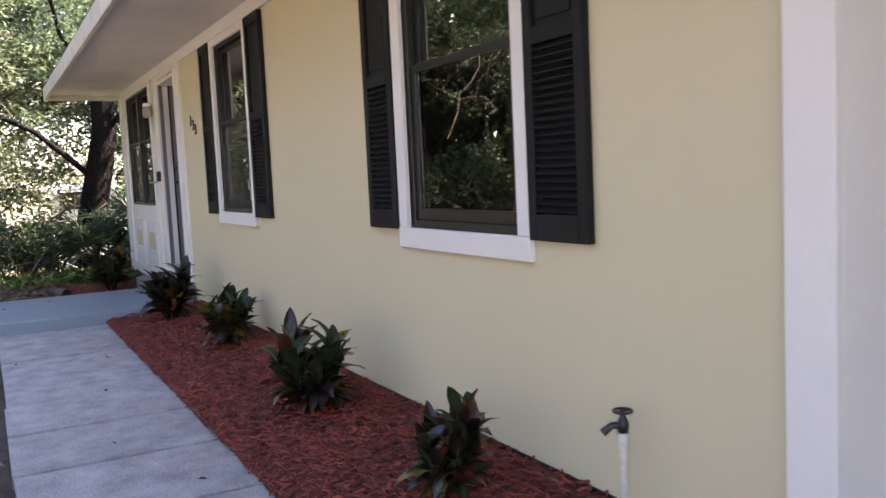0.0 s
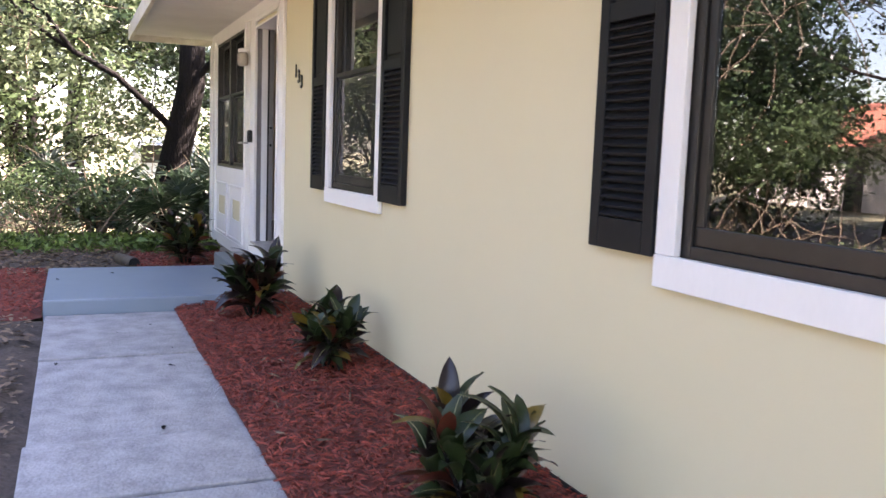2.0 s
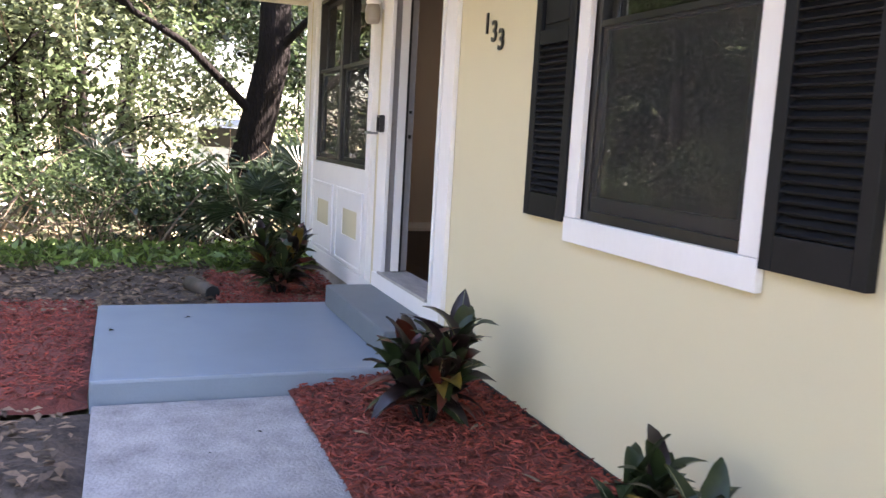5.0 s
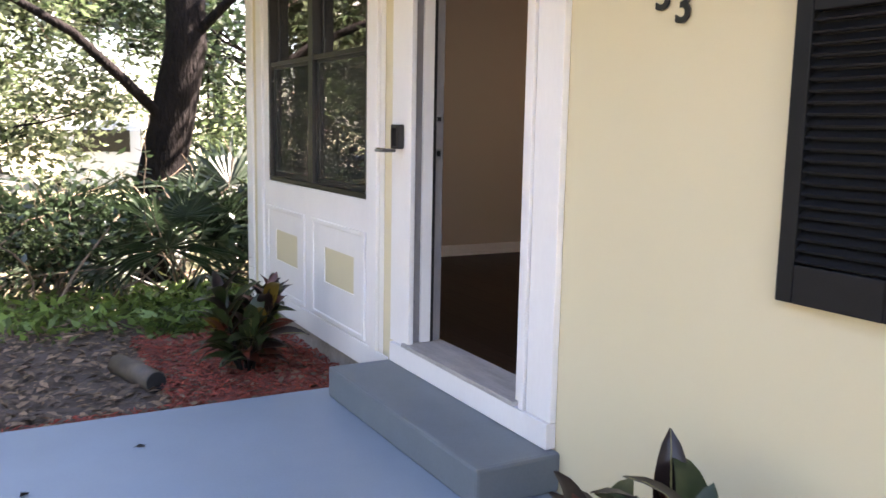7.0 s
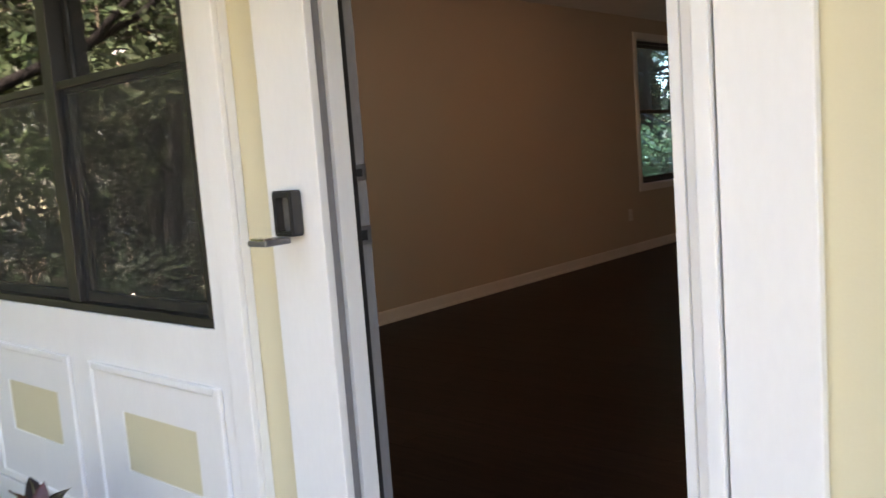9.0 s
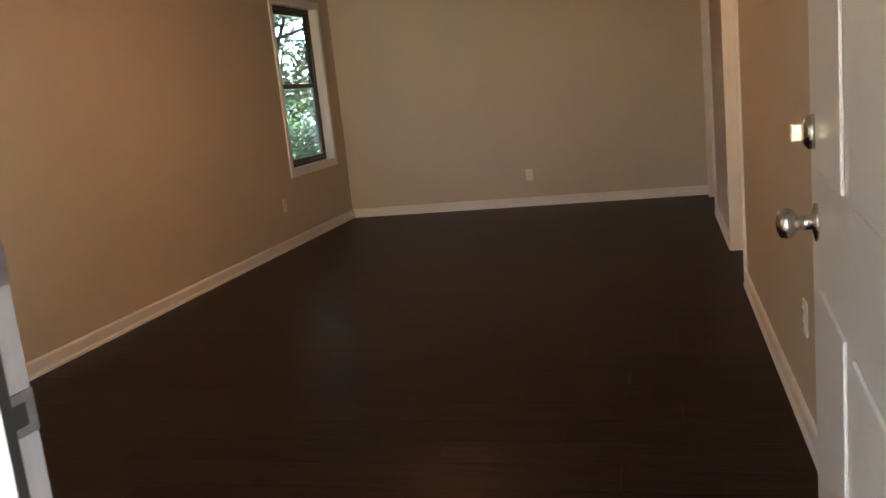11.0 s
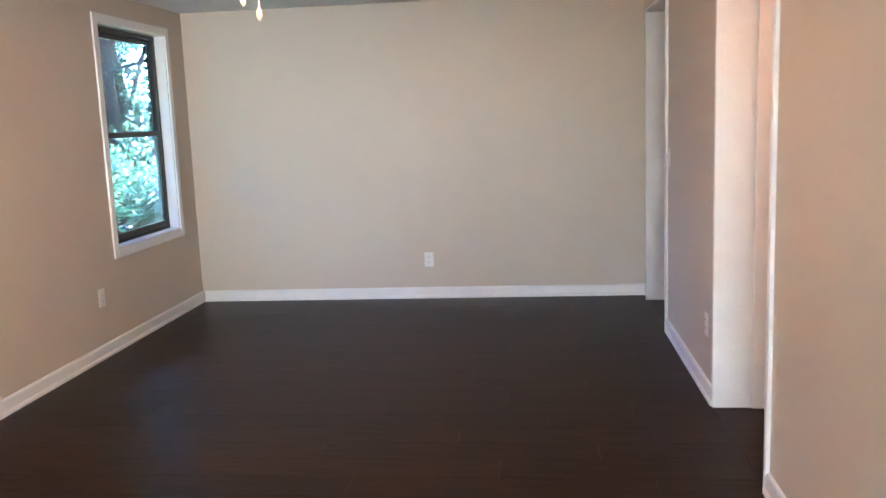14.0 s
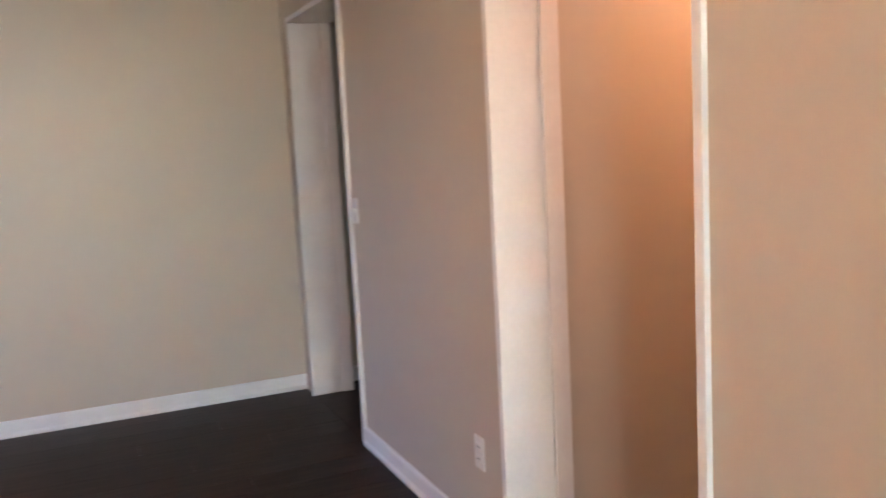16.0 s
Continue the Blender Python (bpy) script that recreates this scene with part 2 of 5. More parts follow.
M = dict(
    cream=mat("cream_wall_paint", (0.635, 0.575, 0.395), (0.595, 0.535, 0.36), rough=0.62, scale=1.4, fine=160, bump=0.16, blotch=1.2),
    white=mat("white_trim_paint", (0.80, 0.79, 0.78), (0.72, 0.71, 0.70), rough=0.45, scale=4, fine=70, bump=0.12, stretch=(1, 1, 0.35), blotch=1.0),
    soffit=mat("white_soffit_paint", (0.70, 0.68, 0.66), (0.60, 0.58, 0.56), rough=0.7, scale=2, fine=90, bump=0.1),
    fascia=mat("weathered_white_fascia", (0.72, 0.70, 0.64), (0.42, 0.40, 0.31), rough=0.65, scale=5, fine=60, bump=0.2, blotch=0.8),
    black=mat("black_shutter_plastic", (0.007, 0.008, 0.010), (0.011, 0.012, 0.014), rough=0.5, scale=6, fine=200, bump=0.1, spec=0.2),
    bronze=mat("dark_bronze_aluminium", (0.009, 0.0085, 0.008), (0.016, 0.015, 0.014), rough=0.4, metal=0.1, scale=10, fine=160, bump=0.05),
    glass=glass_mat(), solar=glass_mat("grey_solar_glass", (0.13, 0.14, 0.135), 2.15), tinted=glass_mat("tinted_window_glass", (0.24, 0.44, 0.64)), screen=screen_mat(),
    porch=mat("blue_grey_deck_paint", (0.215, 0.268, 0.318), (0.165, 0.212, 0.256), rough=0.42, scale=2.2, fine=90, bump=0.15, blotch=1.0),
    # porch paint made darker, standing in for the dimmer light under the eave
    step=mat("shaded_step_paint", (0.150, 0.178, 0.200), (0.110, 0.132, 0.150), rough=0.5, scale=3, fine=90, bump=0.18, blotch=1.0),
    concrete=random_tint(mat("weathered_concrete", (0.48, 0.46, 0.45), (0.17, 0.163, 0.158), rough=0.85, scale=5.5, fine=70, bump=0.9, blotch=0.8, stretch=(1.0, 0.9, 1), dist=0.010), 0.10),
    sill=mat("worn_wood_threshold", (0.46, 0.43, 0.40), (0.30, 0.28, 0.26), rough=0.55, scale=6, fine=90, bump=0.2, stretch=(3, 0.5, 1)),
    jamb_grey=mat("grey_jamb_timber", (0.25, 0.24, 0.245), (0.20, 0.19, 0.195), rough=0.5, scale=5, fine=80, bump=0.1, stretch=(1, 1, 0.3)),
    drain=mat("tan_drain_plastic", (0.11, 0.085, 0.062), (0.05, 0.04, 0.032), rough=0.6, scale=6, fine=60, bump=0.2),
    block=mat("bare_concrete_block", (0.36, 0.33, 0.30), (0.22, 0.20, 0.18), rough=0.9, scale=5, fine=60, bump=0.35, dist=0.004),
    mulch=mat("red_mulch_bed", (0.185, 0.040, 0.025), (0.080, 0.020, 0.013), rough=0.85, scale=14, fine=70, bump=0.8, dist=0.01),
    chip=random_tint(mat("red_mulch_chip", (0.290, 0.050, 0.028), (0.110, 0.020, 0.012), rough=0.75, scale=9, fine=150, bump=0.3), 0.6, True),
    dirt=mat("leaf_strewn_soil", (0.105, 0.078, 0.060), (0.038, 0.028, 0.022), rough=0.95, scale=5, fine=40, bump=0.8, dist=0.012),
    sand=mat("sandy_ground", (0.32, 0.28, 0.19), (0.13, 0.14, 0.055), rough=0.95, scale=0.35, fine=5, bump=0.5, blotch=0.8, dist=0.02),
    litter=random_tint(mat("dry_leaf", (0.20, 0.13, 0.075), (0.09, 0.055, 0.035), rough=0.7, scale=8, fine=60, bump=0.2), 0.6, True),
    beige=mat("greige_wall_paint", (0.52, 0.445, 0.36), (0.49, 0.418, 0.335), rough=0.45, scale=1.3, fine=220, bump=0.10, blotch=0.9),
    ceil=mat("white_ceiling_paint", (0.74, 0.72, 0.69), (0.66, 0.64, 0.61), rough=0.85, scale=3, fine=150, bump=0.35, dist=0.003),
    base=mat("white_gloss_trim", (0.76, 0.74, 0.72), (0.70, 0.68, 0.66), rough=0.32, scale=5, fine=60, bump=0.05),
    wood=floor_mat(),
    # flat dark fill painted in for the shade inside holes, slots and pipe mouth
    dark=plain("shadow_gap", (0.01, 0.01, 0.01), 0.9),
    subfloor=plain("subfloor_board", (0.02, 0.014, 0.010), 0.8),
    chrome=mat("satin_nickel", (0.55, 0.52, 0.48), (0.48, 0.45, 0.42), rough=0.25, metal=1.0, scale=20, fine=300, bump=0.02),
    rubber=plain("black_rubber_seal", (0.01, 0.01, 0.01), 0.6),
    plastic=mat("ivory_plastic", (0.72, 0.70, 0.66), (0.68, 0.66, 0.62), rough=0.35, scale=20, fine=300, bump=0.02),
    boxblack=mat("black_moulded_plastic", (0.014, 0.014, 0.015), (0.022, 0.022, 0.023), rough=0.3, scale=30, fine=300, bump=0.05),
    boxgrey=mat("grey_cast_metal", (0.30, 0.30, 0.31), (0.20, 0.20, 0.21), rough=0.4, metal=0.8, scale=30, fine=300, bump=0.1),
    pvc=mat("white_pvc_pipe", (0.66, 0.64, 0.58), (0.45, 0.42, 0.36), rough=0.4, scale=15, fine=100, bump=0.05),
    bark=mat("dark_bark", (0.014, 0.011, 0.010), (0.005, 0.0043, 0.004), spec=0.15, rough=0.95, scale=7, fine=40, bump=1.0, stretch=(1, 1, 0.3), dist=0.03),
    twig=mat("dry_twig", (0.22, 0.165, 0.115), (0.09, 0.065, 0.045), rough=0.9, scale=8, fine=60, bump=0.3),
    leaf_a=leaf_mat("broad_green_leaf", (0.108, 0.152, 0.072), (0.048, 0.080, 0.036), 0.45, 0.24),
    leaf_b=leaf_mat("pale_green_leaf", (0.185, 0.225, 0.130), (0.085, 0.118, 0.062), 0.50, 0.24),
    leaf_c=leaf_mat("dark_green_leaf", (0.036, 0.062, 0.028), (0.018, 0.034, 0.017), 0.34, 0.28),
    grass=leaf_mat("groundcover_leaf", (0.17, 0.26, 0.06), (0.09, 0.15, 0.04), 0.42),
    palm=leaf_mat("palmetto_leaf", (0.030, 0.056, 0.026), (0.015, 0.028, 0.015), 0.2, 0.42),
    c_green=leaf_mat("croton_green", (0.046, 0.074, 0.022), (0.014, 0.026, 0.011), 0.20, 0.42),
    c_dark=leaf_mat("croton_dark_purple", (0.026, 0.013, 0.013), (0.012, 0.008, 0.008), 0.12, 0.32),
    c_red=leaf_mat("croton_red", (0.16, 0.030, 0.016), (0.055, 0.022, 0.014), 0.15, 0.3),
    c_yellow=leaf_mat("croton_yellow", (0.30, 0.20, 0.035), (0.14, 0.10, 0.025), 0.2, 0.3),
    vein=plain("croton_vein", (0.28, 0.27, 0.12), 0.4),
    shingle=mat("grey_shingle", (0.12, 0.115, 0.11), (0.07, 0.065, 0.06), rough=0.9, scale=6, fine=50, bump=0.5),
    redroof=mat("red_roof_tile", (0.42, 0.15, 0.09), (0.28, 0.10, 0.07), rough=0.8, scale=3, fine=30, bump=0.5),
    stucco=mat("pale_stucco", (0.62, 0.60, 0.56), (0.52, 0.50, 0.46), rough=0.8, scale=2, fine=50, bump=0.2),
    vanpaint=mat("white_van_paint", (0.62, 0.68, 0.76), (0.56, 0.62, 0.70), rough=0.25, scale=2, fine=50, bump=0.0),
    tyre=plain("black_tyre", (0.015, 0.015, 0.015), 0.8),
    shade=plain("lit_frosted_glass", (1.0, 0.78, 0.50), 0.4, 0, 0.25),
    frost=mat("frosted_bowl_glass", (0.36, 0.32, 0.27), (0.30, 0.26, 0.22), rough=0.3, scale=6, fine=60, bump=0.05),
    fanblade=mat("white_fan_blade", (0.66, 0.58, 0.48), (0.60, 0.52, 0.43), rough=0.4, scale=4, fine=60, bump=0.05, stretch=(0.4, 3, 1)),
    label=plain("printed_label", (0.35, 0.36, 0.37), 0.6),
    ink=plain("printed_ink", (0.08, 0.08, 0.085), 0.6),
    brass=mat("pale_brass_plate", (0.60, 0.53, 0.48), (0.55, 0.48, 0.44), rough=0.4, metal=0.6, scale=20, fine=200, bump=0.03),
    asphalt=mat("asphalt_road", (0.06, 0.06, 0.06), (0.04, 0.04, 0.04), rough=0.9, scale=3, fine=60, bump=0.4),
)

# ---- building helpers ----
WORLD_OF = {}


def thing(name, place, label="", category="", group="", kind=""):
    ob = new(name)
    ob.empty_display_size = 0.1
    ob.location = place
    WORLD_OF[ob] = Matrix.Translation(place)
    return tagged(ob, label, category, group, kind)


def part(name, bm, material, parent=None, label="", smooth=False):
    """Link a bmesh, built in world coordinates, as one mesh object."""
    if isinstance(bm, bmesh.types.BMesh):
        me = bpy.data.meshes.new(name)
        bm.to_mesh(me)
        bm.free()
    else:
        me = bm
    if not me.materials:
        me.materials.append(material)
    if smooth:
        me.polygons.foreach_set("use_smooth", [True] * len(me.polygons))
    ob = new(name, me)
    if parent is not None:
        ob.parent = parent
        ob.matrix_parent_inverse = WORLD_OF.get(parent, Matrix.Identity(4)).inverted()
    return tagged(ob, label)


def structure(name, bm, material, label, category):
    return tagged(part(name, bm, material), label, category, "", "structure")


def box(lo, hi, bevel=0.0, bm=None):
    bm2 = bmesh.new()
    bmesh.ops.create_cube(bm2, size=1.0)
    lo, hi = Vector(lo), Vector(hi)
    for v in bm2.verts:
        v.co = Vector((lo[i] + (v.co[i] + 0.5) * (hi[i] - lo[i]) for i in range(3)))
    if bevel > 0:
        bmesh.ops.bevel(bm2, geom=list(bm2.edges), offset=bevel, segments=2, profile=0.6, affect="EDGES")
    if bm is None:
        return bm2
    return join(bm, bm2)


def join(bm, other):
    me = bpy.data.meshes.new("tmp")
    other.to_mesh(me)
    other.free()
    bm.from_mesh(me)
    bpy.data.meshes.remove(me)
    return bm


def tube(points, radii, sides=10, bm=None, caps=True):
    """A tapered tube along a polyline."""
    bm = bm or bmesh.new()
    pts = [Vector(p) for p in points]
    rings = []
    for i, p in enumerate(pts):
        d = (pts[min(i + 1, len(pts) - 1)] - pts[max(i - 1, 0)]).normalized()
        ref = Vector((0, 0, 1)) if abs(d.z) < 0.95 else Vector((1, 0, 0))
        u = d.cross(ref).normalized()
        w = d.cross(u)
        r = radii[i] if hasattr(radii, "__len__") else radii
        rings.append([bm.verts.new(p + (u * math.cos(2 * math.pi * k / sides) + w * math.sin(2 * math.pi * k / sides)) * r) for k in range(sides)])
    for a, b in zip(rings, rings[1:]):
        for k in range(sides):
            bm.faces.new((a[k], a[(k + 1) % sides], b[(k + 1) % sides], b[k]))
    if caps:
        bm.faces.new(rings[0][::-1])
        bm.faces.new(rings[-1])
    return bm


def lathe(profile, centre, sides=28, axis="z", bm=None):
    """Turn (radius, height) pairs about an axis through centre."""
    bm = bm or bmesh.new()
    c = Vector(centre)
    rings = []
    for r, h in profile:
        ring = []
        for k in range(sides):
            a = 2 * math.pi * k / sides
            q = (math.cos(a) * r, math.sin(a) * r)
            ring.append(bm.verts.new(c + Vector({"z": (q[0], q[1], h), "x": (h, q[0], q[1]), "y": (q[0], h, q[1])}[axis])))
        rings.append(ring)
    for a, b in zip(rings, rings[1:]):
        for k in range(sides):
            bm.faces.new((a[k], a[(k + 1) % sides], b[(k + 1) % sides], b[k]))
    bm.faces.new(rings[0][::-1])
    bm.faces.new(rings[-1])
    bmesh.ops.recalc_face_normals(bm, faces=bm.faces)
    return bm


def wall_bm(axis, at, thick, a0, a1, z0, z1, holes=()):
    """A wall in the plane axis = at .. at + thick, from a0 to a1 along the other axis, with rectangular holes (a, b, z, z)."""
    bm = bmesh.new()
    us = sorted({a0, a1, *[h[0] for h in holes], *[h[1] for h in holes]})
    zs = sorted({z0, z1, *[h[2] for h in holes], *[h[3] for h in holes]})
    def solid(i, j):
        if not (0 <= i < len(us) - 1 and 0 <= j < len(zs) - 1):
            return False
        u, z = (us[i] + us[i + 1]) / 2, (zs[j] + zs[j + 1]) / 2
        return not any(h[0] < u < h[1] and h[2] < z < h[3] for h in holes)
    cache = {}
    def vert(u, z, d):
        key = (u, z, d)
        if key not in cache:
            cache[key] = bm.verts.new((d, u, z) if axis == "x" else (u, d, z))
        return cache[key]
    p, q = at, at + thick
    for i in range(len(us) - 1):
        for j in range(len(zs) - 1):
            if not solid(i, j):
                continue
            a, b, c, d = us[i], us[i + 1], zs[j], zs[j + 1]
            bm.faces.new([vert(a, c, p), vert(b, c, p), vert(b, d, p), vert(a, d, p)])
            bm.faces.new([vert(a, c, q), vert(a, d, q), vert(b, d, q), vert(b, c, q)])
            for ni, nj, e in ((i - 1, j, ((a, c), (a, d))), (i + 1, j, ((b, c), (b, d))), (i, j - 1, ((a, c), (b, c))), (i, j + 1, ((a, d), (b, d)))):
                if not solid(ni, nj):
                    (u0, w0), (u1, w1) = e
                    bm.faces.new([vert(u0, w0, p), vert(u1, w1, p), vert(u1, w1, q), vert(u0, w0, q)])
    bmesh.ops.recalc_face_normals(bm, faces=bm.faces)
    return bm


def quads_mesh(name, verts, nper=4):
    """A mesh of loose polygons of nper corners each, out of one (n * nper, 3) array."""
    verts = np.asarray(verts, dtype=np.float32).reshape(-1, 3)
    n = len(verts) // nper
    me = bpy.data.meshes.new(name)
    me.vertices.add(len(verts))
    me.vertices.foreach_set("co", verts.ravel())
    me.loops.add(n * nper)
    me.loops.foreach_set("vertex_index", np.arange(n * nper, dtype=np.int32))
    me.polygons.add(n)
    me.polygons.foreach_set("loop_start", np.arange(0, n * nper, nper, dtype=np.int32))
    me.update(calc_edges=True)
    return me


# ---- the house shell ----
Y_END, Y_START = 14.30, 3.09
CEIL = 2.335
W1 = (4.378, 5.522, 0.556, 2.127)
W2 = (8.033, 9.157, 0.569, 2.127)
LG = (12.156, 13.858, 0.680, 2.09)
DOOR = (10.693, 11.690, 0.0, 2.050)
ROOM_R, ROOM_L, ROOM_B = 10.55, 14.17, 7.79
PART = 10.343

structure("wall_front", wall_bm("x", 0.0, 0.15, Y_START, Y_END, -0.45, 2.42,
    [(W1[0] + 0.07, W1[1] - 0.07, W1[2] + 0.08, 2.085), (W2[0] + 0.07, W2[1] - 0.07, W2[2] + 0.08, 2.085), (LG[0] + 0.0, LG[1], LG[2], LG[3]), DOOR]),
    M["cream"], "cream-painted stucco front wall of a bungalow", "wall")
structure("wall_front_lining", wall_bm("x", 0.152, 0.012, ROOM_R, ROOM_L, 0.0, CEIL, [(LG[0], LG[1], LG[2], LG[3]), (DOOR[0], DOOR[1], 0.0, DOOR[3])]),
    M["beige"], "greige-painted inside face of the front wall", "wall")
structure("wall_north", wall_bm("y", ROOM_L, Y_END - ROOM_L, 0.15, 7.94, -0.45, 2.42, [(6.422, 7.439, 0.660, 2.132)]), M["beige"], "greige-painted side wall with one window", "wall")
structure("wall_north_cladding", wall_bm("y", Y_END, 0.02, 0.02, 7.94, -0.45, 2.42, [(6.422, 7.439, 0.660, 2.132)]), M["cream"], "cream-painted outside face of the end wall", "wall")
structure("wall_back", wall_bm("x", ROOM_B, 0.15, Y_START, Y_END, -0.45, 2.42), M["beige"], "greige-painted back wall of the living room", "wall")
structure("wall_south", wall_bm("y", Y_START, 0.12, 0.15, ROOM_B, -0.45, 2.42), M["cream"], "cream-painted south end wall", "wall")
OPEN1, OPEN2, OPEN_H = (4.238, 5.186), (6.666, 7.605), 2.16
structure("wall_right", wall_bm("y", PART, ROOM_R - PART, 0.15, ROOM_B, 0.0, CEIL,
    [(OPEN1[0], OPEN1[1], 0.0, OPEN_H), (OPEN2[0], OPEN2[1], 0.0, OPEN_H)]), M["beige"], "greige-painted partition wall with two doorways", "wall")
structure("wall_hall_east", wall_bm("x", OPEN1[1], 0.12, 3.22, PART, 0.0, CEIL), M["beige"], "greige-painted hall wall", "wall")
structure("wall_hall_west", wall_bm("x", OPEN1[0] - 0.117, 0.117, 3.22, PART, 0.0, CEIL), M["beige"], "greige-painted hall wall", "wall")
structure("wall_hall_end", wall_bm("y", 8.0, 0.12, OPEN1[0], OPEN1[1], 0.0, CEIL), M["beige"], "greige-painted end of the hall", "wall")
structure("wall_side_room", wall_bm("y", 8.6, 0.12, OPEN1[1] + 0.12, ROOM_B, 0.0, CEIL), M["beige"], "greige-painted wall of the next room", "wall")
structure("wall_bedroom", wall_bm("y", 6.8, 0.12, 0.15, OPEN1[0] - 0.117, 0.0, CEIL), M["beige"], "greige-painted bedroom partition", "wall")
structure("ceiling", box((0.15, Y_START + 0.1, CEIL), (ROOM_B, ROOM_L, CEIL + 0.08)), M["ceil"], "white textured ceiling", "ceiling")
structure("subfloor", box((0.0 + 0.152, Y_START + 0.12, -0.30), (ROOM_B, ROOM_L, -0.012)), M["subfloor"], "dark floor base under the boards", "floor")

# roof with eaves
bm = bmesh.new()
# EY0 runs past the wall end: unseen roof added to shade the corner
EX0, EX1, EY0, EY1, RZ = -0.95, 8.7, -4.0, 14.72, 4.10
prof = [(EX0, 2.36), (3.87, RZ), (EX1, 2.36), (EX1, 2.322), (3.87, RZ - 0.06), (EX0, 2.322)]
rings = [[bm.verts.new((x, y, z)) for x, z in prof] for y in (EY0, EY1)]
for k in range(6):
    bm.faces.new((rings[0][k], rings[0][(k + 1) % 6], rings[1][(k + 1) % 6], rings[1][k]))
bm.faces.new(rings[0])
bm.faces.new(rings[1][::-1])
bmesh.ops.recalc_face_normals(bm, faces=bm.faces)
structure("roof", bm, M["shingle"], "low gable roof of grey shingles", "roof")
structure("soffit", box((EX0 + 0.02, EY0, 2.232), (-0.0, EY1 - 0.02, 2.252)), M["soffit"], "white painted soffit under the eaves", "soffit")
structure("soffit_gable", box((0.0, Y_END + 0.02, 2.232), (8.6, EY1 - 0.02, 2.252)), M["soffit"], "white painted soffit at the gable", "soffit")
structure("fascia", box((EX0 - 0.02, EY0, 2.158), (EX0 + 0.018, EY1, 2.322), 0.006), M["fascia"], "weathered white fascia board along the eaves", "fascia")
structure("fascia_gable", box((EX0 + 0.02, EY1 - 0.02, 2.158), (8.7, EY1 + 0.015, 2.31), 0.006), M["fascia"], "weathered white board on the gable end", "fascia")
structure("gable_wall", wall_bm("y", Y_END - 0.1, 0.1, 0.3, 7.7, 2.42, 2.6), M["cream"], "cream gable wall under the roof", "wall")
structure("frieze_board", box((-0.028, Y_START, 2.130), (-0.002, Y_END, 2.231), 0.003), M["white"], "white frieze board under the soffit", "trim")

# corner trim
structure("corner_board", box((-0.03, Y_START - 0.03, -0.42), (-0.002, 3.215, 2.128), 0.004), M["white"], "white painted corner board", "trim")
structure("corner_board_return", box((0.0, Y_START - 0.03, -0.42), (0.19, Y_START - 0.004, 2.231), 0.004), M["white"], "white painted return of the corner board", "trim")
structure("corner_board_end", box((-0.05, 14.19, -0.25), (-0.002, Y_END + 0.03, 2.128), 0.004), M["white"], "white painted board at the far corner", "trim")

# ---- ground ----
bm = bmesh.new()
bmesh.ops.create_grid(bm, x_segments=90, y_segments=90, size=1.0)
for v in bm.verts:
    x, y = (abs(v.co.x) ** 2.2) * math.copysign(600, v.co.x), (abs(v.co.y) ** 2.2) * math.copysign(600, v.co.y) + 10
    z = -0.60 if -9.2 < x < 8.2 and -4.5 < y < 14.5 else -0.44 + 0.04 * noise.noise((x * 0.4, y * 0.4, 0))
    far = max(0.0, max(abs(x) - 8, abs(y - 10) - 10))
    v.co = (x, y, z - min(1.2, 0.02 * far))
structure("ground", bm, M["sand"], "sandy ground with sparse weeds", "ground")


def patch(x0, x1, y0, y1, z, amp, step, edge=0.0, rise=0.0):
    """A gently uneven sheet, sunk at its rim."""
    bm = bmesh.new()
    nx, ny = max(2, int((x1 - x0) / step)), max(2, int((y1 - y0) / step))
    g = [[None] * (ny + 1) for _ in range(nx + 1)]
    for i in range(nx + 1):
        for j in range(ny + 1):
            x, y = x0 + (x1 - x0) * i / nx, y0 + (y1 - y0) * j / ny
            rim = min(i, nx - i, j, ny - j)
            zz = z + rise * (x - x1) + amp * noise.noise((x * 5, y * 5, z)) - (edge if rim == 0 else 0)
            g[i][j] = bm.verts.new((x + 0.03 * noise.noise((x * 3, y * 3, 7)) * (edge > 0), y + 0.03 * noise.noise((x * 3, y * 3, 9)) * (edge > 0), zz))
    for i in range(nx):
        for j in range(ny):
            bm.faces.new((g[i][j], g[i + 1][j], g[i + 1][j + 1], g[i][j + 1]))
    return bm


structure("soil_yard", patch(-9.0, -1.81, -2.0, 10.3, -0.375, 0.03, 0.16, 0.06), M["dirt"], "bare soil strewn with dry leaves beside the path", "ground")
structure("soil_side", patch(-9.0, 0.0, 12.0, 14.6, -0.37, 0.03, 0.14, 0.06), M["dirt"], "bare soil strewn with dry leaves beside the porch", "ground")
structure("mulch_bed_house", patch(-0.905, 0.0, 1.0, 10.28, -0.252, 0.022, 0.08, 0.0, 0.115), M["mulch"], "bed of red shredded mulch along the wall", "flower bed")
structure("mulch_bed_porch", patch(-3.1, -1.84, 10.25, 12.6, -0.345, 0.025, 0.08, 0.05), M["mulch"], "red shredded mulch beside the porch", "flower bed")
structure("mulch_bed_corner", patch(-1.05, 0.0, 12.0, 13.75, -0.342, 0.03, 0.08, 0.05), M["mulch"], "red shredded mulch round a corner plant", "flower bed")
structure("mulch_strip", patch(-2.6, -1.0, 11.97, 12.3, -0.355, 0.02, 0.08, 0.03), M["mulch"], "thin strip of red mulch behind the porch", "flower bed")

# path of concrete panels
path_thing = thing("concrete_path", (-1.36, 5, -0.38), "weathered pale concrete garden path with cracked joints", "path", "", "structure")
JOINTS = [0.0, 2.2, 3.7, 5.2, 5.95, 6.67, 7.34, 8.87, 10.262]
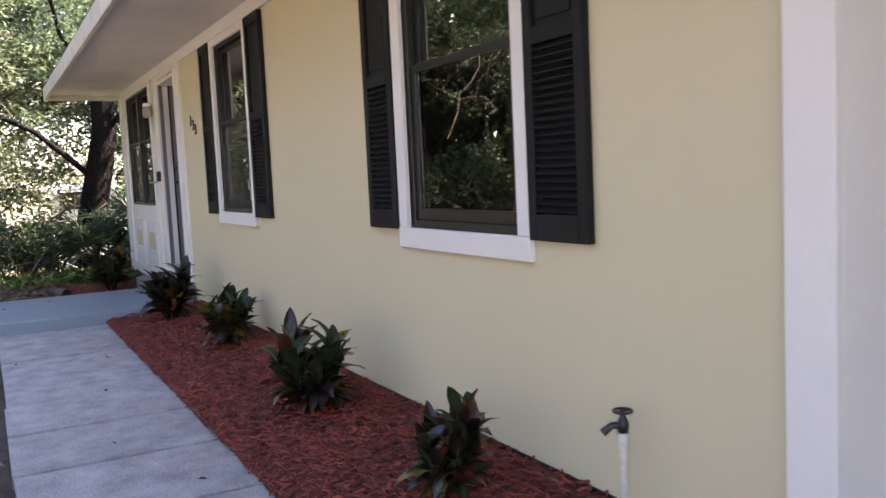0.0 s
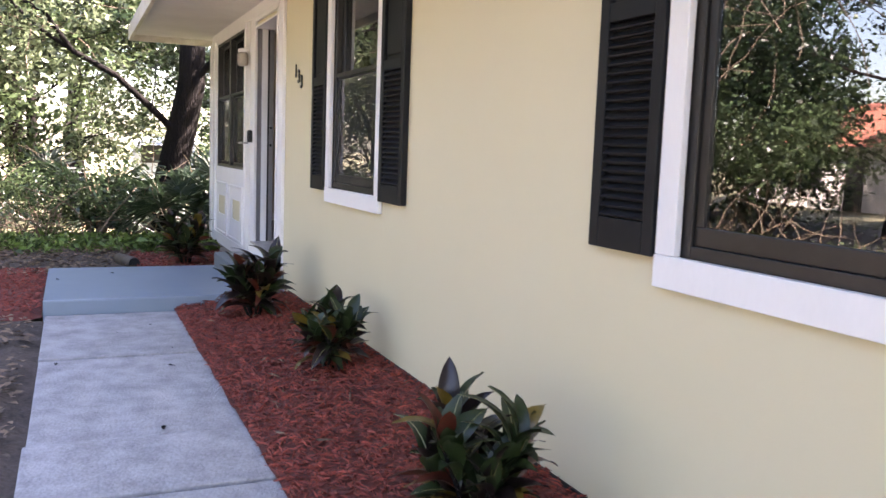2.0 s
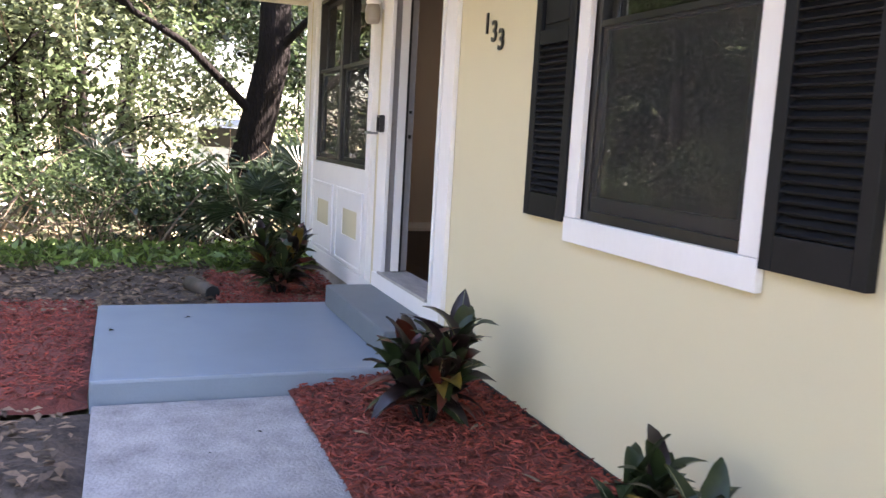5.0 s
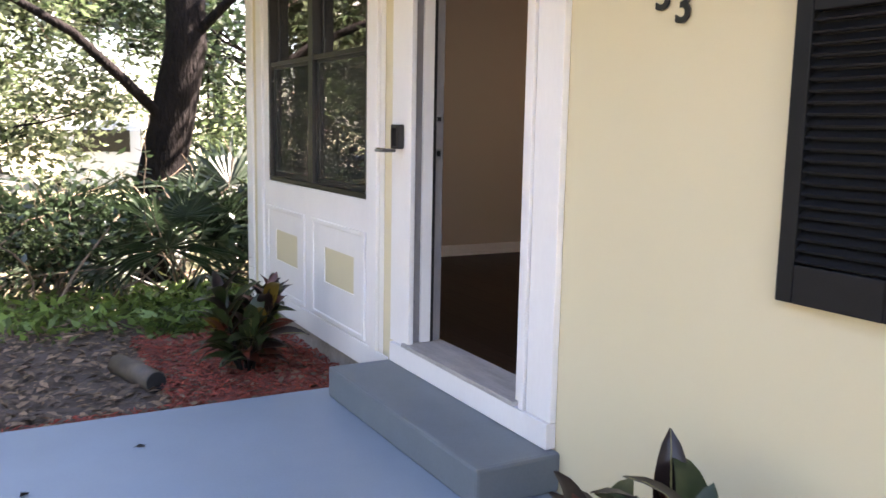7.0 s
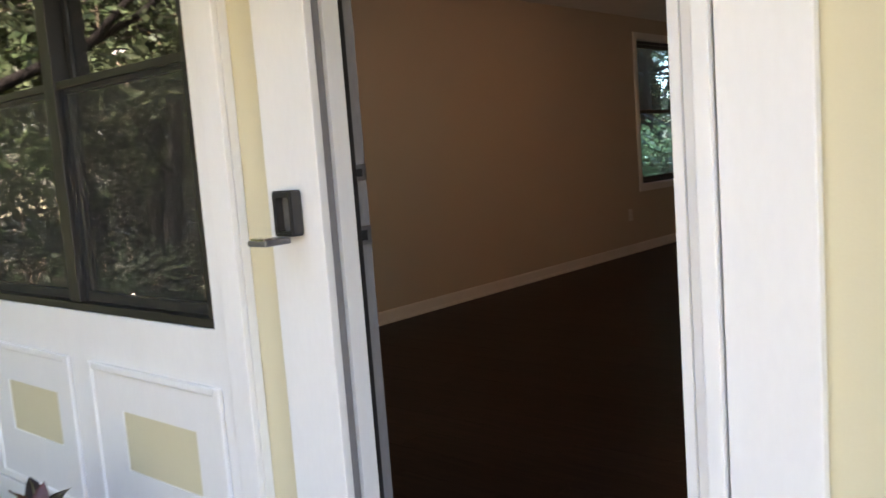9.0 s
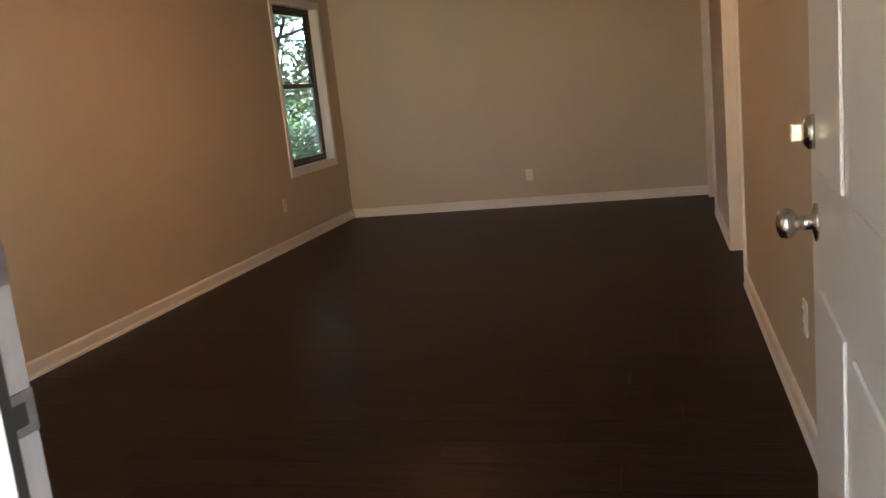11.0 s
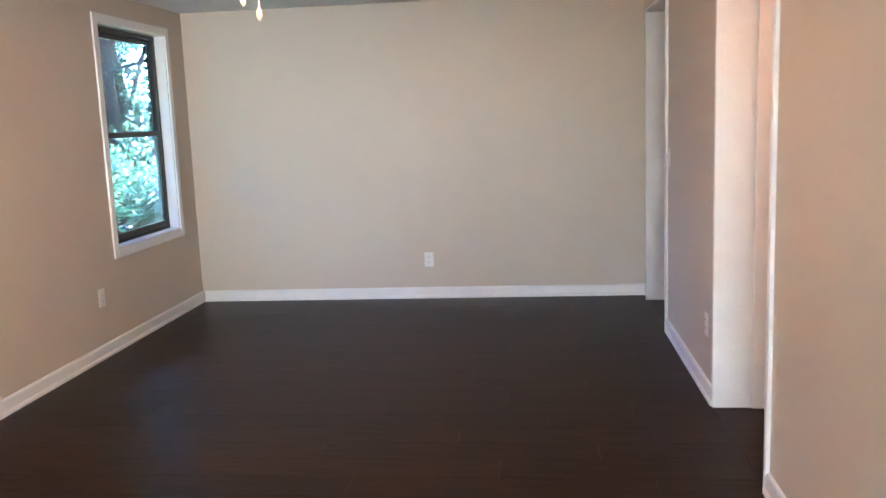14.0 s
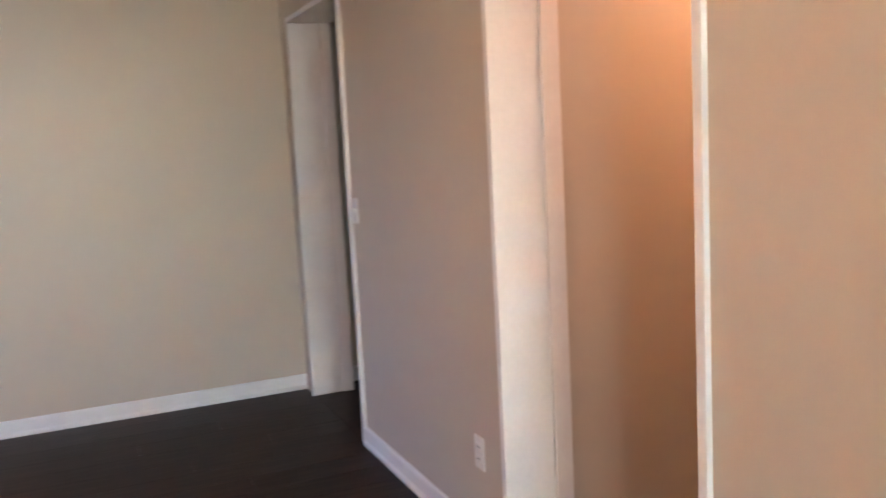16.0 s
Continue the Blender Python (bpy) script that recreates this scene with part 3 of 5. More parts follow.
for a, b in zip(JOINTS, JOINTS[1:]):
    bm = box((-1.825 + random.uniform(-0.012, 0.012), a + 0.013, -0.52), (-0.885 + random.uniform(-0.012, 0.012), b - 0.013, -0.372 + random.uniform(-0.006, 0.006)), 0.010)
    part("slab", bm, M["concrete"], path_thing)

# porch slab and step
structure("porch_slab", box((-1.832, 10.268, -0.60), (-0.002, 11.99, -0.256), 0.018), M["porch"], "blue-grey painted concrete porch slab", "porch")
# the step's colour holds the shade near the wall
structure("porch_step", box((-0.362, 10.43, -0.256), (-0.002, 11.85, -0.106), 0.014), M["step"], "blue-grey painted concrete door step, darkened for eave shade", "step")
structure("foundation_edge", box((-0.014, 11.86, -0.55), (-0.0015, Y_END, -0.228), 0.004), M["block"], "bare concrete foundation edge under the window bay", "foundation")
# thin black line between wall and mulch bed
structure("base_flashing", box((-0.009, Y_START, -0.42), (-0.001, 10.26, -0.236)), M["rubber"], "thin black strip at the foot of the wall", "trim")

# unseen carport added under the same roof to shade the corner board
structure("carport_ceiling", box((0.0, -4.0, 2.254), (8.6, Y_START - 0.032, 2.325)), M["soffit"], "unseen white ceiling added to shade the corner board", "ceiling")
structure("wall_carport_back", wall_bm("x", 6.0, 0.15, -4.0, Y_START - 0.035, -0.45, 2.252), M["cream"], "unseen cream-painted back wall added under the shading roof", "wall")
structure("wall_carport_side", wall_bm("y", -4.15, 0.15, 0.0, 6.15, -0.45, 2.252), M["cream"], "unseen cream-painted side wall added under the shading roof", "wall")
structure("carport_floor", box((-0.6, -4.0, -0.55), (6.0, Y_START - 0.035, -0.36), 0.01), M["concrete"], "unseen grey concrete floor added under the shading roof", "floor")
structure("carport_trim", box((0.20, Y_START - 0.028, -0.40), (0.215, Y_START - 0.004, 2.225)), M["bronze"], "narrow dark trim strip beside the corner board", "trim")

# ---- facade: windows, shutters, door ----
def sash_window(name, y0, y1, z0, z1, meet, screen_low, label):
    """A double-hung window in the front wall with white casing; y0..z1 are the casing's outer edges."""
    w = thing(name, (0, (y0 + y1) / 2, z0), label, "window", "", "structure")
    c, x0 = 0.088, -0.026
    part("window_sill", box((x0 - 0.004, y0, z0), (-0.001, y1, z0 + 0.098), 0.004), M["white"], w)
    part("side_casing", box((x0, y0, z0 + 0.099), (-0.001, y0 + c, z1), 0.004), M["white"], w)
    part("side_casing", box((x0, y1 - c, z0 + 0.099), (-0.001, y1, z1), 0.004), M["white"], w)
    part("head_casing", box((x0, y0 + c + 0.001, z1 - 0.06), (-0.001, y1 - c - 0.001, z1), 0.004), M["white"], w)
    a, b, lo, hi = y0 + c, y1 - c, z0 + 0.099, z1 - 0.061
    fr = part("window_frame", box((0.004, a - 0.016, lo - 0.016), (0.075, a + 0.035, hi + 0.016), 0.003), M["bronze"], w, "dark bronze window frame")
    for bmx in (box((0.004, b - 0.035, lo - 0.016), (0.075, b + 0.016, hi + 0.016), 0.003), box((0.004, a + 0.036, lo - 0.016), (0.075, b - 0.036, lo + 0.035), 0.003), box((0.004, a + 0.036, hi - 0.03), (0.075, b - 0.036, hi + 0.016), 0.003)):
        part("frame_member", bmx, M["bronze"], fr)
    for nm, p, q, x in (("lower_sash", lo + 0.036, meet, 0.016), ("upper_sash", meet - 0.02, hi - 0.03, 0.046)):
        rail = 0.055 if nm == "lower_sash" else 0.032
        bm = box((x, a + 0.036, p), (x + 0.026, b - 0.036, p + rail), 0.003)
        box((x, a + 0.036, q - 0.034), (x + 0.026, b - 0.036, q), 0.003, bm)
        box((x, a + 0.036, p + rail), (x + 0.026, a + 0.07, q - 0.034), 0.003, bm)
        box((x, b - 0.07, p + rail), (x + 0.026, b - 0.036, q - 0.034), 0.003, bm)
        s = part(nm, bm, M["bronze"], w, "dark bronze sash")
        g = part("pane", box((x + 0.010, a + 0.071, p + rail + 0.001), (x + 0.015, b - 0.071, q - 0.035)), M["solar"], s, "dark reflective glass pane")
        g.visible_shadow = False
    if screen_low:
        sc = part("insect_screen", box((0.008, a + 0.034, lo + 0.034), (0.0095, b - 0.034, meet)), M["screen"], w, "dark mesh insect screen")
        bm = box((0.005, a + 0.036, meet - 0.02), (0.014, b - 0.036, meet + 0.004), 0.002)
        part("screen_frame", bm, M["bronze"], w)
    return w


sash_window("window_1", *W1, 1.43, False, "double-hung window with white casing and dark bronze sashes")
sash_window("window_2", *W2, 1.425, True, "double-hung window with white casing and insect screen")


def shutter(y0, y1, z0=0.643, z1=2.120):
    """A board shutter: plain panel above, louvres below."""
    s = thing("shutter", (0, (y0 + y1) / 2, z0), "black moulded shutter, panel above and louvres below", "shutter", "window shutters")
    x0, st = -0.036, 0.05
    part("stile", box((x0, y0, z0), (-0.001, y0 + st, z1), 0.004), M["black"], s)
    part("stile", box((x0, y1 - st, z0), (-0.001, y1, z1), 0.004), M["black"], s)
    part("bottom_rail", box((x0, y0 + st + 0.001, z0), (-0.001, y1 - st - 0.001, z0 + 0.10), 0.004), M["black"], s)
    part("middle_rail", box((x0, y0 + st + 0.001, 1.365), (-0.001, y1 - st - 0.001, 1.425), 0.004), M["black"], s)
    part("top_rail", box((x0, y0 + st + 0.001, z1 - 0.07), (-0.001, y1 - st - 0.001, z1), 0.004), M["black"], s)
    bm = box((-0.016, y0 + st + 0.001, 1.426), (-0.001, y1 - st - 0.001, z1 - 0.071))
    box((-0.026, y0 + st + 0.022, 1.45), (-0.015, y1 - st - 0.022, z1 - 0.095), 0.007, bm)
    part("panel", bm, M["black"], s)
    part("backing", box((-0.008, y0 + st + 0.001, z0 + 0.101), (-0.001, y1 - st - 0.001, 1.364)), M["black"], s)
    n = 22
    z, h = z0 + 0.102, (1.364 - z0 - 0.102) / n
    me = None
    for k in range(n):
        if me is None:
            bm = bmesh.new()
            pr = [(-0.009, 0.004), (-0.031, 0.004), (-0.033, 0.009), (-0.012, h - 0.001), (-0.009, h - 0.001)]
            r = [[bm.verts.new((x, yy, zz)) for x, zz in pr] for yy in (y0 + st + 0.002, y1 - st - 0.002)]
            for i in range(5):
                bm.faces.new((r[0][i], r[0][(i + 1) % 5], r[1][(i + 1) % 5], r[1][i]))
            bm.faces.new(r[0])
            bm.faces.new(r[1][::-1])
            bmesh.ops.recalc_face_normals(bm, faces=bm.faces)
            me = bpy.data.meshes.new("louvre")
            bm.to_mesh(me)
            bm.free()
        o = part("louvre", me, M["black"], s)
        o.location.z = z + k * h
    return s


for a, b in ((4.018, 4.370), (5.530, 5.865), (7.652, 8.025), (9.165, 9.515)):
    shutter(a, b)

# picture window bay
bay = thing("window_bay", (0, 13.0, -0.22), "white panelled timber bay under a wide window, cream inset panels", "window bay", "", "structure")
xb = -0.030
bm = wall_bm("x", xb, 0.028, 11.985, 14.188, -0.2, 2.128, [LG])
part("white_board", bm, M["white"], bay)
part("base_board", box((xb - 0.012, 11.86, -0.225), (xb - 0.001, 14.188, -0.10), 0.004), M["white"], bay)
part("side_stile", box((xb - 0.020, 11.987, -0.099), (xb - 0.001, 12.075, 2.127), 0.004), M["white"], bay)
part("side_stile", box((xb - 0.020, 13.95, -0.099), (xb - 0.001, 14.08, 2.127), 0.004), M["white"], bay)
part("cream_strip", box((xb - 0.006, 14.085, -0.099), (xb - 0.001, 14.185, 2.127), 0.002), M["cream"], bay, "cream painted strip")
for p0, p1, i0, i1 in ((12.147, 12.955, 12.30, 12.745), (13.10, 13.855, 13.235, 13.675)):
    t, zl, zh = 0.028, -0.085, 0.508
    bm = box((xb - 0.018, p0, zl), (xb - 0.001, p0 + t, zh), 0.006)
    box((xb - 0.018, p1 - t, zl), (xb - 0.001, p1, zh), 0.006, bm)
    box((xb - 0.018, p0 + t, zl), (xb - 0.001, p1 - t, zl + t), 0.006, bm)
    box((xb - 0.018, p0 + t, zh - t), (xb - 0.001, p1 - t, zh), 0.006, bm)
    mo = part("panel_moulding", bm, M["white"], bay)
    bm = wall_bm("x", xb - 0.010, 0.009, p0 + t, p1 - t, zl + t, zh - t, [(i0, i1, 0.142, 0.352)])
    part("raised_panel", bm, M["white"], mo)
    part("inset_panel", box((xb - 0.005, i0 + 0.001, 0.143), (xb - 0.001, i1 - 0.001, 0.351)), M["cream"], mo, "cream inset panel")

win3 = thing("window_3", (0, 13.0, LG[2]), "wide twin sash window with dark bronze frame and screens", "window", "", "structure")
y0, y1, z0, z1 = LG
fr = part("window_frame", box((-0.026, y0 + 0.001, z0 + 0.001), (0.06, y1 - 0.001, z0 + 0.03), 0.003), M["bronze"], win3)
for bmx in (box((-0.026, y0 + 0.001, z1 - 0.03), (0.06, y1 - 0.001, z1 - 0.001), 0.003), box((-0.026, y0 + 0.001, z0 + 0.031), (0.06, y0 + 0.03, z1 - 0.031), 0.003),
            box((-0.026, y1 - 0.03, z0 + 0.031), (0.06, y1 - 0.001, z1 - 0.031), 0.003), box((-0.026, 12.985, z0 + 0.031), (0.06, 13.06, z1 - 0.031), 0.004)):
    part("frame_member", bmx, M["bronze"], fr)
MEET3 = 1.47
for a, b in ((y0 + 0.031, 12.984), (13.061, y1 - 0.031)):
    for nm, p, q, x in (("lower_sash", z0 + 0.031, MEET3, 0.006), ("upper_sash", MEET3 - 0.02, z1 - 0.031, 0.034)):
        bm = box((x, a, p), (x + 0.022, b, p + 0.035), 0.003)
        box((x, a, q - 0.03), (x + 0.022, b, q), 0.003, bm)
        box((x, a, p + 0.035), (x + 0.022, a + 0.028, q - 0.03), 0.003, bm)
        box((x, b - 0.028, p + 0.035), (x + 0.022, b, q - 0.03), 0.003, bm)
        s = part(nm, bm, M["bronze"], win3)
        part("pane", box((x + 0.009, a + 0.029, p + 0.036), (x + 0.013, b - 0.029, q - 0.031)), M["solar"], s, "reflective glass pane")
    part("insect_screen", box((-0.012, a + 0.004, z0 + 0.034), (-0.0105, b - 0.004, MEET3 - 0.006)), M["screen"], win3, "dark mesh insect screen")
    part("screen_frame", box((-0.018, a, MEET3 - 0.012), (-0.004, b, MEET3 + 0.014), 0.002), M["bronze"], win3)

# front door frame
fd = thing("door_frame_1", (0, 11.1, 0), "white painted front door frame with wide casing", "door frame", "", "structure")
dy0, dy1, dz0, dz1 = DOOR
part("side_casing", box((-0.030, 10.468, -0.004), (-0.001, 10.626, 2.127), 0.004), M["white"], fd)
part("casing_bead", box((-0.042, 10.631, -0.004), (-0.001, 10.662, dz1 + 0.035), 0.004), M["white"], fd)
part("jamb_facing", box((-0.012, 10.6625, -0.004), (-0.0005, 10.691, dz1 + 0.034)), M["white"], fd)
part("side_casing", box((-0.028, 11.642, -0.004), (-0.001, 11.850, 2.127), 0.004), M["white"], fd)
part("head_casing", box((-0.028, 10.663, dz1 + 0.036), (-0.001, 11.640, 2.127), 0.004), M["white"], fd)
part("apron", box((-0.044, 10.468, -0.104), (-0.001, 11.822, -0.006), 0.003), M["white"], fd)
part("threshold", box((-0.046, dy0 + 0.001, -0.005), (0.175, dy1 - 0.001, 0.014), 0.005), M["sill"], fd, "worn pale wooden threshold")
for yy, sg in ((dy0, 1), (dy1, -1)):
    e = sorted((yy - 0.0015 * sg, yy + 0.019 * sg))
    # far jamb is a darker grey than the rest of the frame
    part("jamb", box((-0.02, e[0], 0.015), (0.163, e[1], dz1), 0.002), M["white" if sg > 0 else "jamb_grey"], fd, "white painted jamb" if sg > 0 else "grey jamb")
    e = sorted((yy + 0.0195 * sg, yy + (0.034 if sg < 0 else 0.024) * sg))
    part("door_stop", box((0.045, e[0], 0.015), (0.10, e[1], dz1 - 0.02), 0.002), M["white"], fd)
    e = sorted((yy + 0.0195 * sg, yy + (0.033 if sg < 0 else 0.030) * sg))
    part("weather_seal", box((0.101, e[0], 0.015), (0.116 if sg < 0 else 0.109, e[1], dz1 - 0.02)), M["rubber"], fd, "black rubber seal")
part("jamb_head", box((-0.02, dy0 + 0.02, dz1 - 0.018), (0.163, dy1 - 0.02, dz1), 0.002), M["white"], fd)
for z0_, z1_ in ((1.085, 1.129), (0.917, 0.967)):
    sp = part("strike_plate", box((0.1165, dy1 - 0.0225, z0_), (0.162, dy1 - 0.0195, z1_), 0.002), M["boxgrey"], fd, "dull metal strike plate")
    part("keeper_hole", box((0.126, dy1 - 0.0235, z0_ + 0.012), (0.146, dy1 - 0.0221, z1_ - 0.012)), M["dark"], sp)
for zz in (0.22, 1.02, 1.78):
    part("screw_hole", lathe([(0.0035, 0), (0.0035, 0.001)], (0.015, dy1 - 0.0205, zz), 10, "y"), M["dark"], fd)

# door leaf, swung in
dl = thing("door_1", (0.165, 10.729, 0.015), "white front door standing open into the room", "door", "", "structure")
lx0, lx1, ly0, ly1, lz0, lz1 = 0.118, 1.030, 10.729, 10.772, 0.016, 2.040
leaf = part("leaf", box((lx0, ly0, lz0), (lx1, ly1, lz1), 0.003), M["base"], dl, "white painted door leaf")
for a, b, c, d in ((0.24, 0.53, 0.2, 0.85), (0.61, 0.90, 0.2, 0.85), (0.24, 0.53, 1.05, 1.85), (0.61, 0.90, 1.05, 1.85)):
    bm = box((a, ly1, c), (b, ly1 + 0.006, d), 0.004)
    part("raised_panel", bm, M["base"], leaf)
part("seal_strip", box((lx0 - 0.003, ly0 - 0.004, lz0), (lx0 + 0.004, ly0 + 0.003, lz1)), M["rubber"], leaf)
for zz in (0.30, 1.077, 1.80):
    h = part("hinge", box((lx0 - 0.004, ly0 + 0.002, zz), (lx0 - 0.0005, ly1 - 0.006, zz + 0.102), 0.003), M["brass"], dl, "pale metal butt hinge")
    for dz, dyy in ((0.013, 0.024), (0.038, 0.012), (0.064, 0.026), (0.09, 0.013)):
        part("screw", lathe([(0.0042, 0), (0.0036, -0.0016), (0.001, -0.0019)], (lx0 - 0.0041, ly0 + dyy, zz + dz), 10, "x"), M["chrome"], h)
    part("knuckle", tube([(lx0 - 0.002, ly0 - 0.004, zz), (lx0 - 0.002, ly0 - 0.004, zz + 0.102)], 0.006, 10), M["brass"], h)
for k in range(6):
    part("print_bar", box((lx0 - 0.0024, ly0 + 0.013 + 0.0036 * k, 1.205 + 0.004 * (k % 2)), (lx0 - 0.0006, ly0 + 0.0155 + 0.0036 * k, 1.272 - 0.005 * (k % 3))), M["label"], dl, "grey printed text")
for k in range(5):
    part("print_bar", box((lx0 - 0.0030, ly0 + 0.016 + 0.0035 * k, 0.985), (lx0 - 0.0006, ly0 + 0.0178 + 0.0035 * k, 1.045 - 0.006 * (k % 3))), M["ink"], dl)
for sg, yy in ((1, ly1), (-1, ly0)):
    L = 1.0 if sg > 0 else 0.45
    kb = part("knob", lathe([(0.033, 0), (0.033, 0.004 * sg), (0.013, 0.009 * sg), (0.012, 0.03 * sg * L), (0.022, 0.037 * sg * L), (0.027, 0.048 * sg * L), (0.025, 0.060 * sg * L), (0.012, 0.066 * sg * L)], (0.948, yy, 0.955), 28, "y"), M["chrome"], dl, "satin nickel door knob", True)
    part("deadbolt", lathe([(0.030, 0), (0.029, 0.012 * sg), (0.022, 0.018 * sg), (0.012, 0.021 * sg)], (0.948, yy, 1.11), 24, "y"), M["chrome"], dl, "satin nickel deadbolt", True)
part("thumb_turn", box((0.943, ly1 + 0.02, 1.095), (0.953, ly1 + 0.04, 1.125), 0.003), M["chrome"], dl)
dl.rotation_euler.z = radians(-3.5)
part("latch_plate", box((lx1 - 0.001, ly0 + 0.009, 0.925), (lx1 + 0.002, ly1 - 0.009, 0.985), 0.001), M["chrome"], dl)

# key box on the casing
lk = thing("key_lock_box", (-0.03, 11.74, 0.965), "black wall-mounted key box with its flap hanging open", "key box")
lb0, lb1, lbz0, lbz1 = 11.710, 11.784, 0.962, 1.078
bm = wall_bm("x", -0.068, 0.039, lb0, lb1, lbz0, lbz1, [(lb0 + 0.012, lb1 - 0.010, lbz0 + 0.012, lbz1 - 0.018)])
bmesh.ops.bevel(bm, geom=[e for e in bm.edges if e.is_manifold and e.calc_face_angle() > 1.0], offset=0.004, segments=2, affect="EDGES")
part("shell", bm, M["boxblack"], lk)
part("back_plate", box((-0.042, lb0 + 0.013, lbz0 + 0.013), (-0.029, lb1 - 0.011, lbz1 - 0.019)), M["boxgrey"], lk, "grey metal inside")
part("flap", box((-0.150, lb0 + 0.006, lbz0 - 0.016), (-0.070, lb1 + 0.006, lbz0 + 0.0), 0.005), M["boxgrey"], lk, "grey metal flap with dial keys")
part("flap_keys", box((-0.148, lb0 + 0.014, lbz0 - 0.004), (-0.120, lb1 - 0.004, lbz0 + 0.005), 0.003), M["chrome"], lk)

# porch lamp
pl = thing("porch_lamp", (-0.04, 11.915, 1.71), "small clear glass jar porch lamp on the wall", "wall lamp")
part("backplate", lathe([(0.05, 0), (0.05, -0.012), (0.03, -0.02)], (-0.002, 11.915, 1.85), 20, "x"), M["white"], pl)
part("arm", tube([(-0.01, 11.915, 1.85), (-0.06, 11.915, 1.855), (-0.085, 11.915, 1.85)], 0.010, 8), M["white"], pl)
part("cap", lathe([(0.045, 0.0), (0.05, 0.012), (0.045, 0.03), (0.02, 0.04)], (-0.09, 11.915, 1.825), 20), M["white"], pl)
part("jar", lathe([(0.044, 0.0), (0.052, -0.03), (0.052, -0.10), (0.040, -0.125), (0.015, -0.13)], (-0.09, 11.915, 1.824), 24), M["frost"], pl, "pale glass jar", True)

# house number
def digit(ch, y, z):
    cu = bpy.data.curves.new("digit", "FONT")
    cu.body, cu.size, cu.extrude, cu.offset = ch, 0.142, 0.004, 0.002
    cu.align_x = "CENTER"
    tmp = bpy.data.objects.new("tmp", cu)
    me = bpy.data.meshes.new_from_object(tmp)
    bpy.data.objects.remove(tmp)
    me.name = "house_number"
    me.materials.clear()
    me.materials.append(M["boxblack"])
    ob = new("house_number", me)
    ob.matrix_basis = Matrix.Translation((-0.008, y, z)) @ Matrix(((0, 0, -1), (-1, 0, 0), (0, 1, 0))).to_4x4()
    return tagged(ob, "black metal house number " + ch + " fixed on the wall", "house number", "house number digits")


digit("1", 10.105, 1.475)
digit("3", 10.015, 1.430)
digit("3", 9.93, 1.385)

# standpipe tap
tp = thing("garden_tap", (-0.10, 3.785, -0.29), "dark brass garden tap on a white plastic standpipe", "garden tap")
part("standpipe", tube([(-0.10, 3.785, -0.32), (-0.10, 3.785, 0.04)], 0.014, 14), M["pvc"], tp, "white plastic pipe")
part("coupling", tube([(-0.10, 3.785, 0.0), (-0.10, 3.785, 0.055)], 0.020, 14), M["pvc"], tp)
for zz in (-0.175, -0.20):
    part("band", tube([(-0.10, 3.785, zz), (-0.10, 3.785, zz + 0.010)], 0.0155, 14), M["bronze"], tp)
part("valve_body", lathe([(0.014, -0.045), (0.018, -0.035), (0.020, -0.012), (0.014, 0.0), (0.009, 0.01), (0.009, 0.022)], (-0.10, 3.785, 0.1), 16), M["bronze"], tp, "", True)
part("spout", tube([(-0.10, 3.785, 0.08), (-0.13, 3.805, 0.078), (-0.155, 3.82, 0.055)], [0.012, 0.012, 0.014], 12), M["bronze"], tp)
hw = tube([(-0.10 + 0.030 * math.cos(k * math.pi / 8), 3.785 + 0.030 * math.sin(k * math.pi / 8), 0.126) for k in range(17)], 0.005, 6)
tube([(-0.13, 3.785, 0.126), (-0.07, 3.785, 0.126)], 0.004, 6, hw)
part("hand_wheel", hw, M["bronze"], tp)

# drain pipe stub lying by the porch
dp = thing("drain_pipe", (-1.1, 12.75, -0.37), "short length of tan drain pipe with a black mouth", "drain pipe")
part("pipe", tube([(-1.17, 13.10, -0.325), (-1.05, 12.62, -0.31)], 0.062, 20), M["drain"], dp, "", True)
part("mouth", tube([(-1.049, 12.615, -0.31), (-1.0455, 12.603, -0.31)], 0.054, 20), M["dark"], dp)

# ---- inside: trim ----
def baseboard(x0, y0, x1, y1, nx, ny, name="baseboard"):
    """A moulded skirting from (x0, y0) to (x1, y1); (nx, ny) points into the room."""
    prof = [(0.001, 0.0), (0.022, 0.0), (0.022, 0.014), (0.014, 0.026), (0.014, 0.076), (0.010, 0.086), (0.001, 0.09)]
    bm = bmesh.new()
    r = [[bm.verts.new((x + nx * d, y + ny * d, h)) for d, h in prof] for x, y in ((x0, y0), (x1, y1))]
    k = len(prof)
    for i in range(k):
        bm.faces.new((r[0][i], r[0][(i + 1) % k], r[1][(i + 1) % k], r[1][i]))
    bm.faces.new(r[0])
    bm.faces.new(r[1][::-1])
    bmesh.ops.recalc_face_normals(bm, faces=bm.faces)
    return structure(name, bm, M["base"], "white moulded baseboard", "baseboard")


baseboard(0.17, ROOM_L, ROOM_B, ROOM_L, 0, -1)
baseboard(ROOM_B, ROOM_R, ROOM_B, ROOM_L - 0.023, -1, 0)
baseboard(0.17, ROOM_R, OPEN1[0] - 0.003, ROOM_R, 0, 1)
baseboard(OPEN1[1] + 0.018, ROOM_R, OPEN2[0] - 0.018, ROOM_R, 0, 1)
baseboard(0.164, 11.74, 0.164, ROOM_L - 0.023, 1, 0)
baseboard(OPEN1[1], 8.12, OPEN1[1], PART - 0.027, -1, 0)
baseboard(OPEN1[1] + 0.13, 8.72, ROOM_B - 0.01, 8.72, 0, 1)
baseboard(ROOM_B, 8.72, ROOM_B, PART - 0.03, -1, 0)


